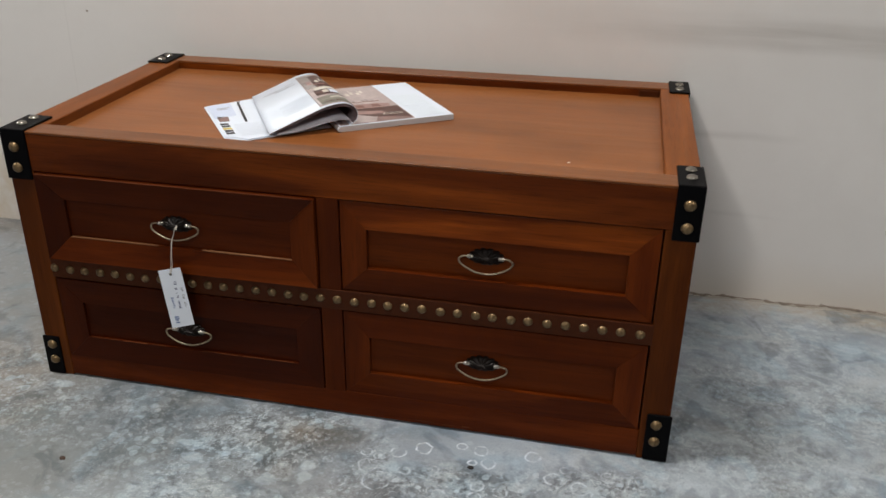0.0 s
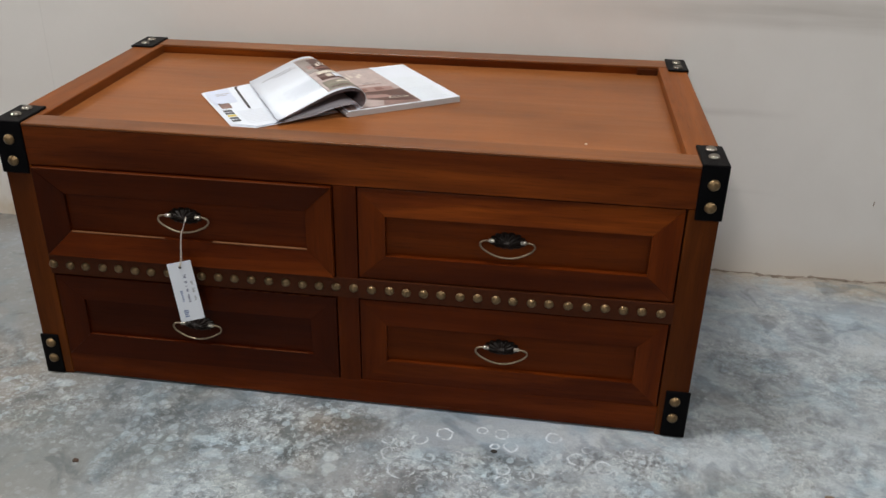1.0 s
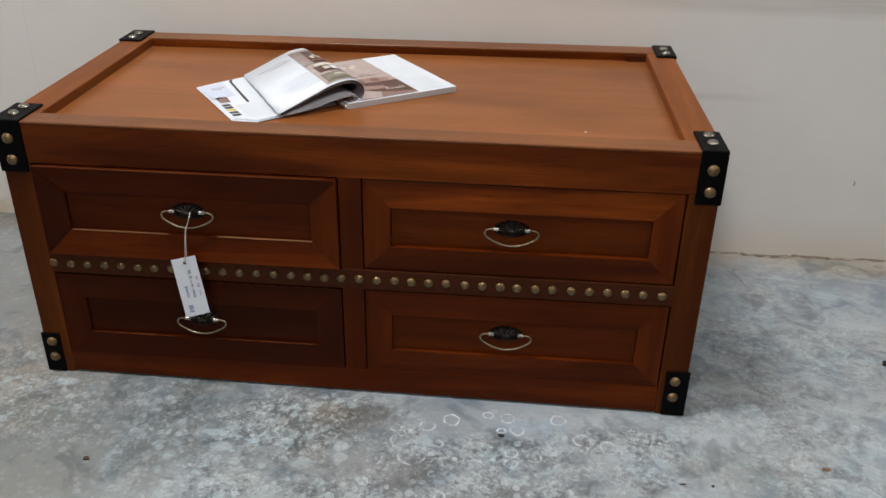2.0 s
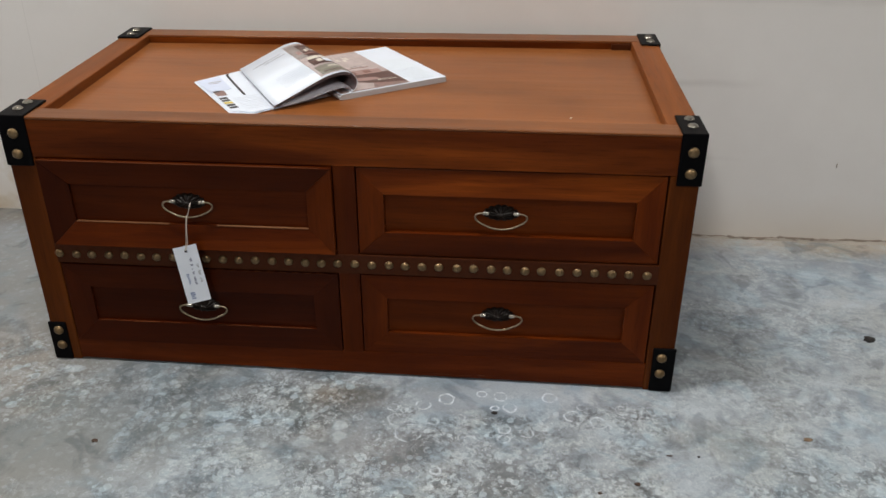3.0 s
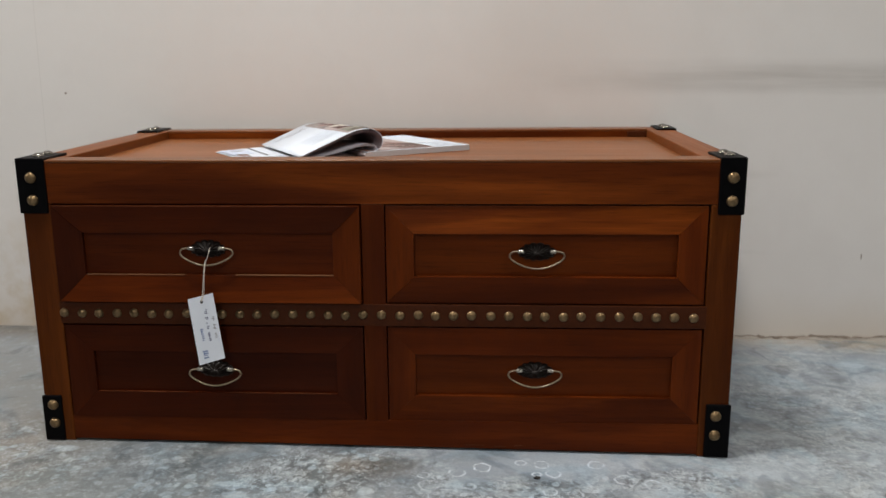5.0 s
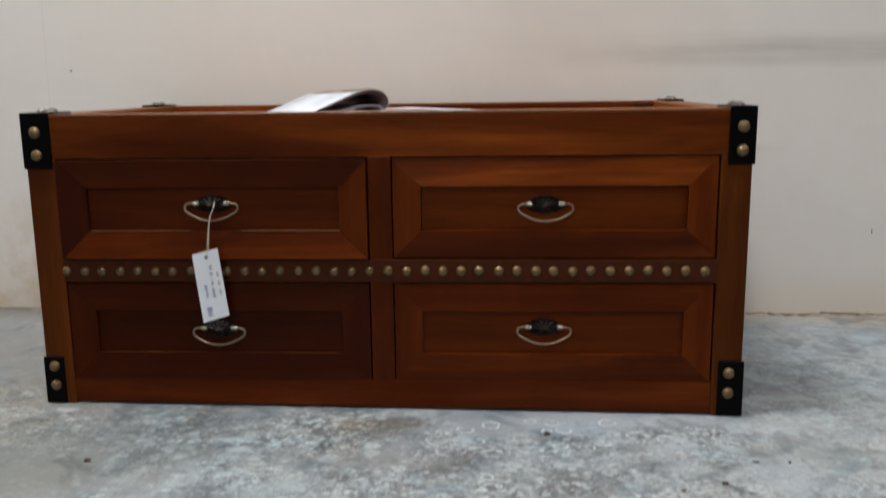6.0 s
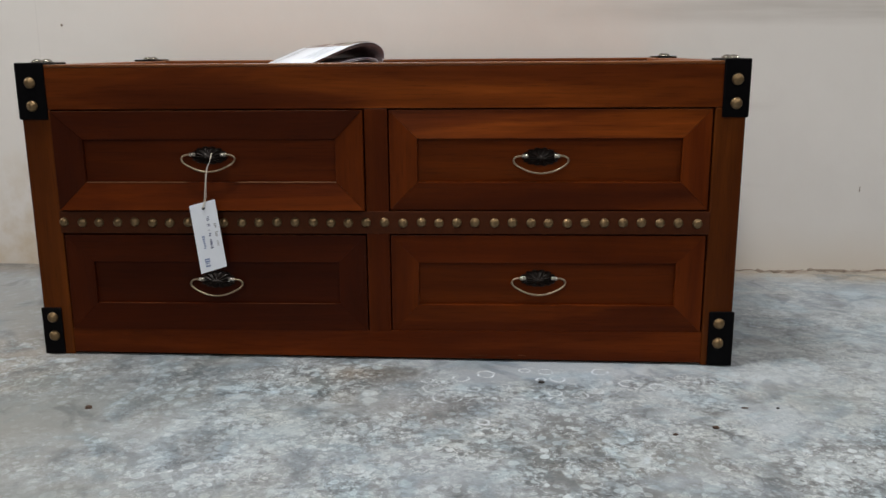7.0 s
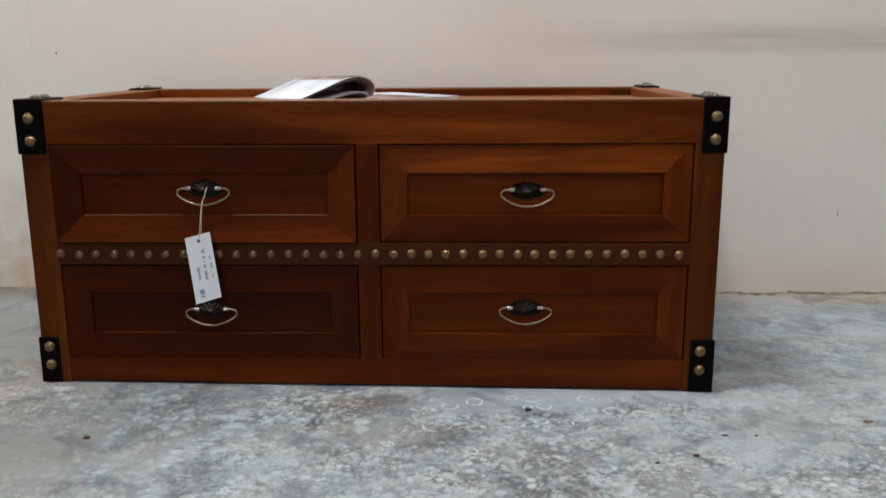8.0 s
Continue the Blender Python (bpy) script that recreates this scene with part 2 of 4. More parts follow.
    col = over(col, maths(nt, "MULTIPLY", side, ramp(nt, smears, [(0.36, 1.0), (0.50, 0.0)])), 0.42, (0.175, 0.195, 0.205))
    col = over(col, maths(nt, "MULTIPLY", side, ramp(nt, smears, [(0.56, 0.0), (0.66, 1.0)])), 0.6, (0.450, 0.495, 0.525))
    # flaked zone: torn, hard-edged chips of pale and dark skin
    warp = N(nt, "ShaderNodeTexNoise", Scale=48.0, Detail=4.0)
    nt.links.new(v, warp.inputs[0])
    bent = nt.nodes.new("ShaderNodeMix")
    bent.data_type = "VECTOR"
    bent.inputs[0].default_value = 0.028
    nt.links.new(v, bent.inputs[4])
    nt.links.new(warp.outputs[1], bent.inputs[5])
    calm = area(0.80, -0.035, 0.19, 0.050, 0.35)
    worn = either(area(1.00, -0.085, 0.13, 0.05), area(0.70, -0.34, 0.42, 0.22), area(0.50, -0.10, 0.18, 0.10), area(1.20, -0.30, 0.42, 0.20), area(0.81, -0.125, 0.13, 0.04), area(0.68, -0.13, 0.14, 0.06), maths(nt, "MULTIPLY", area(0.27, -0.10, 0.18, 0.10), 0.45), maths(nt, "MULTIPLY", area(1.30, 0.12, 0.30, 0.36), 0.45), maths(nt, "MULTIPLY", area(-0.02, -0.05, 0.20, 0.14), 0.5))
    worn = maths(nt, "MULTIPLY", worn, maths(nt, "MULTIPLY_ADD", calm, -0.7, 1.0))
    worn = maths(nt, "MULTIPLY", worn, ramp(nt, noise_tex(nt, v, 6.5, 3, 0.5, 0.6), [(0.38, 0.30), (0.56, 1.0)]))
    col = over(col, worn, 0.55, (0.140, 0.144, 0.141))
    clump = maths(nt, "MULTIPLY", maths(nt, "SUBTRACT", noise_tex(nt, v, 13.0, 3, 0.5), 0.5), 1.1)
    # every chip has its own tone
    relief = fine
    for scale, amount in ((30.0, 0.50), (62.0, 0.55), (120.0, 0.35)):
        vor = N(nt, "ShaderNodeTexVoronoi", Scale=scale, Randomness=1.0)
        nt.links.new(bent.outputs[1], vor.inputs["Vector"])
        pick = nt.nodes.new("ShaderNodeSeparateColor")
        nt.links.new(vor.outputs["Color"], pick.inputs[0])
        tone = maths(nt, "ADD", maths(nt, "ADD", pick.outputs[0], clump), maths(nt, "MULTIPLY", maths(nt, "SUBTRACT", ragged, 0.5), 0.8))
        low = maths(nt, "MULTIPLY", ramp(nt, tone, [(0.14, 1.0), (0.30, 0.0)]), worn)
        high = maths(nt, "MULTIPLY", ramp(nt, tone, [(0.68, 0.0), (0.80, 1.0)]), worn)
        col = over(col, low, amount * 0.8, (0.108, 0.120, 0.128))
        col = over(col, high, amount * 0.8, (0.480, 0.540, 0.575))
        relief = maths(nt, "ADD", relief, maths(nt, "MULTIPLY", maths(nt, "SUBTRACT", high, low), 0.5))
    # pale rims of torn skin
    rim = maths(nt, "ABSOLUTE", maths(nt, "SUBTRACT", maths(nt, "ADD", noise_tex(nt, v, 40.0, 5, 0.6, 0.8), maths(nt, "MULTIPLY", clump, 0.5)), 0.5))
    rim = maths(nt, "MULTIPLY", ramp(nt, rim, [(0.008, 1.0), (0.026, 0.0)]), maths(nt, "MULTIPLY", worn, ramp(nt, ragged, [(0.46, 0.0), (0.55, 1.0)])))
    col = over(col, rim, 0.75, (0.62, 0.67, 0.70))
    torn = maths(nt, "MULTIPLY", ramp(nt, maths(nt, "ADD", fine, clump), [(0.34, 1.0), (0.39, 0.0)]), worn)
    col = over(col, torn, 0.32, (0.120, 0.125, 0.128))
    col = over(col, maths(nt, "MULTIPLY", ramp(nt, ragged, [(0.36, 1.0), (0.41, 0.0)]), maths(nt, "MULTIPLY_ADD", worn, 0.8, 0.12)), 0.35, (0.12, 0.122, 0.122))
    col = over(col, maths(nt, "MULTIPLY", ramp(nt, ragged, [(0.60, 0.0), (0.66, 1.0)]), maths(nt, "MULTIPLY_ADD", worn, 0.6, 0.15)), 0.5, (0.47, 0.52, 0.55))
    col = over(col, area(0.545, -0.065, 0.06, 0.03), 0.55, (0.185, 0.155, 0.125))
    col = over(col, area(0.60, -0.20, 0.12, 0.05), 0.35, (0.20, 0.175, 0.155))
    # round pale spots
    for scale, low, high, amount in ((24.0, 0.15, 0.19, 0.75), (48.0, 0.17, 0.23, 0.6)):
        vor = N(nt, "ShaderNodeTexVoronoi", Scale=scale, Randomness=1.0)
        small = nt.nodes.new("ShaderNodeMix")
        small.data_type = "VECTOR"
        small.inputs[0].default_value = 0.008
        nt.links.new(v, small.inputs[4])
        nt.links.new(warp.outputs[1], small.inputs[5])
        nt.links.new(small.outputs[1], vor.inputs["Vector"])
        pick = nt.nodes.new("ShaderNodeSeparateColor")
        nt.links.new(vor.outputs["Color"], pick.inputs[0])
        spot = maths(nt, "MULTIPLY", ramp(nt, vor.outputs["Distance"], [(low, 1.0), (high, 0.0)]), ramp(nt, pick.outputs[0], [(0.50, 0.0), (0.56, 1.0)]))
        col = over(col, maths(nt, "MULTIPLY", spot, maths(nt, "MULTIPLY_ADD", worn, 0.75, 0.2)), amount, (0.446, 0.515, 0.578))
    # thin pale discs of dried splash, some only a rim
    for scale, radius, keep, fill, tint in ((38.0, 0.36, 0.52, 0.75, (0.420, 0.485, 0.525)), (70.0, 0.38, 0.54, 0.65, (0.440, 0.500, 0.535)), (52.0, 0.32, 0.74, 0.80, (0.540, 0.600, 0.640))):
        vor = N(nt, "ShaderNodeTexVoronoi", Scale=scale, Randomness=1.0)
        nt.links.new(small.outputs[1], vor.inputs["Vector"])
        pick = nt.nodes.new("ShaderNodeSeparateColor")
        nt.links.new(vor.outputs["Color"], pick.inputs[0])
        size = maths(nt, "MULTIPLY", maths(nt, "MULTIPLY_ADD", pick.outputs[1], 0.7, 0.45), radius)
        rel = maths(nt, "DIVIDE", vor.outputs["Distance"], size)
        chosen = maths(nt, "MULTIPLY", ramp(nt, maths(nt, "ADD", pick.outputs[0], maths(nt, "MULTIPLY", clump, 0.5)), [(keep, 0.0), (keep + 0.04, 1.0)]), maths(nt, "MULTIPLY_ADD", worn, 0.85, 0.12))
        body = ramp(nt, maths(nt, "MULTIPLY", rel, 0.5), [(0.44, 1.0), (0.50, 0.0)])
        edge = ramp(nt, maths(nt, "MULTIPLY", rel, 0.5), [(0.38, 0.0), (0.45, 1.0), (0.52, 0.0)])
        col = over(col, maths(nt, "MULTIPLY", body, chosen), fill, tint)
        col = over(col, maths(nt, "MULTIPLY", maths(nt, "MULTIPLY", edge, chosen), pick.outputs[2]), 0.6, (0.66, 0.72, 0.76))
    # single pale splashes and smears: x, y, half sizes
    for sx, sy, rx, ry in ((0.547, -0.141, 0.012, 0.015), (0.553, -0.168, 0.012, 0.012), (0.498, -0.189, 0.019, 0.015), (0.613, -0.246, 0.017, 0.015), (0.674, -0.113, 0.016, 0.020),
                           (0.772, -0.093, 0.020, 0.013), (0.348, -0.134, 0.032, 0.010), (0.360, -0.165, 0.018, 0.012), (1.331, -0.002, 0.014, 0.012), (1.390, 0.000, 0.010, 0.009),
                           (1.157, 0.040, 0.009, 0.006), (1.216, -0.089, 0.024, 0.004), (1.382, -0.105, 0.018, 0.013), (0.045, -0.030, 0.022, 0.012)):
        mp = N(nt, "ShaderNodeMapping", Location=(-sx / rx, -sy / ry, 0), Scale=(1 / rx, 1 / ry, 0))
        nt.links.new(v, mp.inputs[0])
        d = nt.nodes.new("ShaderNodeVectorMath")
        d.operation = "LENGTH"
        nt.links.new(mp.outputs[0], d.inputs[0])
        shape = maths(nt, "MULTIPLY", maths(nt, "ADD", d.outputs["Value"], maths(nt, "MULTIPLY", maths(nt, "SUBTRACT", fine, 0.5), 2.2)), 0.5)
        col = over(col, ramp(nt, shape, [(0.36, 1.0), (0.52, 0.0)]), 0.6, (0.435, 0.495, 0.535))
    # pitted crevices between the flakes
    pits = noise_tex(nt, v, 130.0, 4, 0.65, 0.5)
    where = maths(nt, "MULTIPLY", maths(nt, "MULTIPLY_ADD", worn, 0.9, 0.08), ramp(nt, noise_tex(nt, v, 16.0, 3, 0.6), [(0.44, 0.0), (0.58, 1.0)]))
    col = over(col, maths(nt, "MULTIPLY", ramp(nt, pits, [(0.40, 1.0), (0.46, 0.0)]), where), 0.7, (0.062, 0.064, 0.064))
    col = over(col, maths(nt, "MULTIPLY", ramp(nt, pits, [(0.575, 0.0), (0.63, 1.0)]), where), 0.7, (0.58, 0.63, 0.66))
    # drifting casts of tan, green and blue
    cast = noise_tex(nt, v, 5.5, 4, 0.6, 0.5)
    col = mix(nt, ramp(nt, cast, [(0.52, 0.0), (0.68, 0.6)]), col, (1.02, 0.95, 0.86), "MULTIPLY")
    cast = noise_tex(nt, v, 7.5, 4, 0.6, 1.5)
    col = mix(nt, ramp(nt, cast, [(0.50, 0.0), (0.64, 0.8)]), col, (0.86, 0.95, 1.00), "MULTIPLY")
    patch = noise_tex(nt, v, 11.0, 4, 0.6, 0.8)
    col = mix(nt, ramp(nt, patch, [(0.53, 0.0), (0.63, 0.9)]), col, (0.62, 0.64, 0.66), "MULTIPLY")
    # white drip rings: x, y, radius
    wob = noise_tex(nt, v, 75.0, 3)
    rings = [(0.718, -0.057, 0.0130), (0.629, -0.087, 0.009), (0.680, -0.077, 0.012), (0.802, -0.075, 0.006),
             (0.827, -0.072, 0.011), (0.778, -0.039, 0.008), (0.811, -0.043, 0.011), (0.895, -0.038, 0.012),
             (0.662, -0.151, 0.021), (0.818, -0.129, 0.010), (0.818, -0.153, 0.009), (0.855, -0.134, 0.011),
             (0.714, -0.236, 0.008), (0.932, -0.085, 0.013), (0.975, -0.098, 0.014), (1.018, -0.061, 0.012),
             (0.605, -0.165, 0.012), (0.640, -0.118, 0.015), (0.700, -0.118, 0.009), (0.745, -0.105, 0.008), (0.700, -0.190, 0.007),
             (0.765, -0.160, 0.010), (0.950, -0.060, 0.008), (1.050, -0.085, 0.007), (0.575, -0.120, 0.008)]
    total = None
    for k, (rx, ry, rad) in enumerate(rings):
        d = nt.nodes.new("ShaderNodeVectorMath")
        d.operation = "DISTANCE"
        nt.links.new(v, d.inputs[0])
        d.inputs[1].default_value = (rx, ry, 0)
        away = maths(nt, "ABSOLUTE", maths(nt, "SUBTRACT", maths(nt, "MULTIPLY_ADD", wob, 0.010, d.outputs["Value"]), rad + 0.005))
        ring = maths(nt, "MULTIPLY", maths(nt, "SUBTRACT", 1.0, maths(nt, "MINIMUM", maths(nt, "MULTIPLY", away, 400.0), 1.0)), 1.0 if k in (0, 3) else 0.65 if k < 16 else 0.42)
        total = ring if total is None else maths(nt, "MAXIMUM", total, ring)
    broken = ramp(nt, noise_tex(nt, v, 55.0, 3), [(0.42, 0.05), (0.56, 1.0)])
    col = over(col, maths(nt, "MULTIPLY", total, broken), 1.0, (0.760, 0.830, 0.901))
    col = over(col, ramp(nt, grit, [(0.34, 1.0), (0.5, 0.0)]), 0.22, (0.146, 0.157, 0.172))
    nt.links.new(col, bsdf.inputs["Base Color"])
    nt.links.new(maths(nt, "MULTIPLY_ADD", mid, 0.35, 0.38), bsdf.inputs["Roughness"])
    bsdf.inputs["Specular IOR Level"].default_value = 0.35
    bump(nt, bsdf, maths(nt, "ADD", relief, maths(nt, "MULTIPLY", grit, 0.3)), 0.35, 0.0015)
    return m


def wall_material():
    """Off-white plaster with smoky bands, a yellowed foot and hairline scratches (object x along the wall, z up)."""
    m, nt, bsdf = base_material("stained_plaster")
    v = mapping(nt, (1, 1, 1)).outputs[0]
    sep = nt.nodes.new("ShaderNodeSeparateXYZ")
    nt.links.new(v, sep.inputs[0])
    x, z = sep.outputs[0], sep.outputs[2]
    big = noise_tex(nt, v, 1.7, 4, 0.55)
    mid = noise_tex(nt, v, 7.0, 5, 0.6)
    fine = noise_tex(nt, v, 120.0, 4, 0.6)
    col = ramp(nt, big, [(0.3, (0.655, 0.625, 0.594)), (0.7, (0.720, 0.694, 0.668))])
    col = mix(nt, maths(nt, "MULTIPLY", ramp(nt, mid, [(0.45, 0.0), (0.7, 1.0)]), 0.25), col, (0.61, 0.577, 0.545))
    # long smears across the wall: height, half thickness, start, full, strength, slope
    wave = maths(nt, "MULTIPLY", maths(nt, "SUBTRACT", noise_tex(nt, v, 3.2, 3), 0.5), 0.025)
    streaky = N(nt, "ShaderNodeMapping", Scale=(2.0, 2.0, 26.0))
    nt.links.new(v, streaky.inputs[0])
    streaks = ramp(nt, noise_tex(nt, streaky.outputs[0], 1.0, 4, 0.6), [(0.35, 0.35), (0.65, 1.0)])
    for h, half, x0, x1, x2, power in ((0.580, 0.042, 0.70, 1.25, 9.0, 0.52), (0.558, 0.015, 1.00, 1.6, 9.0, 0.45), (0.372, 0.011, 1.10, 1.14, 1.36, 0.32), (0.20, 0.008, 1.15, 1.2, 1.36, 0.15)):
        off = maths(nt, "ABSOLUTE", maths(nt, "SUBTRACT", maths(nt, "ADD", z, wave), h))
        band = maths(nt, "MAXIMUM", maths(nt, "SUBTRACT", 1.0, maths(nt, "DIVIDE", off, half)), 0.0)
        start = maths(nt, "MINIMUM", maths(nt, "MAXIMUM", maths(nt, "DIVIDE", maths(nt, "SUBTRACT", x, x0), x1 - x0), 0.0), 1.0)
        end = maths(nt, "MINIMUM", maths(nt, "MAXIMUM", maths(nt, "DIVIDE", maths(nt, "SUBTRACT", x2, x), 0.15), 0.0), 1.0)
        f = maths(nt, "MULTIPLY", maths(nt, "MULTIPLY", band, maths(nt, "MULTIPLY", start, end)), maths(nt, "MULTIPLY", streaks, power))
        col = mix(nt, f, col, (0.30, 0.265, 0.235))
    # yellowed foot of the wall
    foot = ramp(nt, maths(nt, "ADD", z, maths(nt, "MULTIPLY", mid, 0.08)), [(0.035, 1.0), (0.16, 0.0)])
    col = mix(nt, maths(nt, "MULTIPLY", foot, 0.5), col, (0.55, 0.47, 0.37))
    # yellow damp blotches low on one side
    low = ramp(nt, maths(nt, "ADD", z, maths(nt, "MULTIPLY", big, 0.25)), [(0.20, 1.0), (0.38, 0.0)])
    west = ramp(nt, maths(nt, "ADD", maths(nt, "MULTIPLY", x, 0.5), 0.5), [(0.42, 1.0), (0.56, 0.0)])
    damp = maths(nt, "MULTIPLY", maths(nt, "MULTIPLY", low, west), ramp(nt, noise_tex(nt, v, 11.0, 5, 0.6), [(0.42, 0.0), (0.62, 1.0)]))
    col = mix(nt, maths(nt, "MULTIPLY", damp, 0.75), col, (0.52, 0.43, 0.31))
    # vertical hairline
    line = maths(nt, "ABSOLUTE", maths(nt, "ADD", maths(nt, "SUBTRACT", x, -0.268), maths(nt, "MULTIPLY", wave, 0.25)))
    line = maths(nt, "SUBTRACT", 1.0, maths(nt, "MINIMUM", maths(nt, "MULTIPLY", line, 700.0), 1.0))
    col = mix(nt, maths(nt, "MULTIPLY", line, 0.22), col, (0.40, 0.38, 0.35))
    nt.links.new(col, bsdf.inputs["Base Color"])
    bsdf.inputs["Roughness"].default_value = 0.75
    bump(nt, bsdf, maths(nt, "ADD", maths(nt, "MULTIPLY", mid, 3.0), maths(nt, "MULTIPLY", fine, 0.2)), 0.10, 0.003)
    return m


FLOOR = floor_material()
WALL = wall_material()
HALL = plain("dull_grey_paint", (0.30, 0.28, 0.26), 0.8, 0, 0.15, 2)
CRACK = plain("dirty_crack", (0.30, 0.245, 0.20), 0.9, 0, 0.4, 120)
RAGGED = plain("crumbled_plaster", (0.52, 0.45, 0.39), 0.9, 0, 0.35, 90, 0.8, 0.003)


# ---- building helpers ----
def part(name, bm, material, parent=None, label="", smooth=False):
    """Links a bmesh as one mesh object under a thing or a part."""
    bmesh.ops.recalc_face_normals(bm, faces=bm.faces)
    me = bpy.data.meshes.new(name)
    bm.to_mesh(me)
    bm.free()
    me.materials.append(material)
    if smooth:
        for p in me.polygons:
            p.use_smooth = True
    ob = new(name, me)
    if parent:
        ob.parent = parent
    if label:
        tagged(ob, label)
    return ob


def soften(bm, width, segments=2, edges=None):
    if width:
        bmesh.ops.bevel(bm, geom=list(edges or bm.edges), offset=width, segments=segments, affect="EDGES", profile=0.6)
    return bm


def box(x0, x1, y0, y1, z0, z1, width=0.0015, segments=2):
    bm = bmesh.new()
    m = Matrix.LocRotScale(((x0 + x1) / 2, (y0 + y1) / 2, (z0 + z1) / 2), None, (x1 - x0, y1 - y0, z1 - z0))
    bmesh.ops.create_cube(bm, size=1, matrix=m)
    return soften(bm, width, segments)


def hexa(points, width=0.001):
    """A six-sided block from eight corners: four below, four above, in the same turn."""
    bm = bmesh.new()
    v = [bm.verts.new(p) for p in points]
    for f in ((0, 1, 2, 3), (4, 5, 6, 7), (0, 1, 5, 4), (1, 2, 6, 5), (2, 3, 7, 6), (3, 0, 4, 7)):
        bm.faces.new([v[i] for i in f])
    return soften(bm, width)


def lathe(profile, centre, axis, steps=20):
    """A turned shape: radius and height pairs along an axis."""
    bm = bmesh.new()
    q = Vector(axis).to_track_quat("Z", "Y")
    rows = []
    for r, h in profile:
        rows.append([bm.verts.new(Vector(centre) + q @ Vector((r * math.cos(a), r * math.sin(a), h))) for a in (2 * math.pi * k / steps for k in range(steps))])
    for a, b in zip(rows, rows[1:]):
        for k in range(steps):
            bm.faces.new((a[k], a[(k + 1) % steps], b[(k + 1) % steps], b[k]))
    bm.faces.new(rows[0])
    bm.faces.new(rows[-1])
    return bm


def smooth_line(points, steps=6):
    """A Catmull-Rom line through points."""
    p = [Vector(q) for q in points]
    p = [2 * p[0] - p[1], *p, 2 * p[-1] - p[-2]]
    out = []
    for a, b, c, d in zip(p, p[1:], p[2:], p[3:]):
        for k in range(steps):
            t = k / steps
            out.append(0.5 * (2 * b + (c - a) * t + (2 * a - 5 * b + 4 * c - d) * t * t + (3 * b - a - 3 * c + d) * t ** 3))
    return out + [p[-2]]


def tube(points, radius, sides=10):
    bm = bmesh.new()
    rows = []
    for k, p in enumerate(points):
        ahead = (points[min(k + 1, len(points) - 1)] - points[max(k - 1, 0)]).normalized()
        q = ahead.to_track_quat("Z", "Y")
        rows.append([bm.verts.new(p + q @ Vector((radius * math.cos(a), radius * math.sin(a), 0))) for a in (2 * math.pi * s / sides for s in range(sides))])
    for a, b in zip(rows, rows[1:]):
        shift = min(range(sides), key=lambda s: sum((a[i].co - b[(i + s) % sides].co).length for i in range(0, sides, 3)))
        for k in range(sides):
            bm.faces.new((a[k], a[(k + 1) % sides], b[(k + 1 + shift) % sides], b[(k + shift) % sides]))
    bm.faces.new(rows[0])
    bm.faces.new(rows[-1])
    return bm


def thing(name, label, category, place=None, group=""):
    ob = new(name)
    ob.empty_display_size = 0.05
    if place:
        ob.matrix_basis = place
    return tagged(ob, label, category, group)


# ---- setting ----
X0, X1, Y0 = -5.0, 4.5, -9.0
WALL_TURN = 0.2
WALL_Y = 0.600
# the concrete falls a little towards +x
FALL = 0.58


def ground(x):
    return 0.004 - math.tan(radians(FALL)) * x


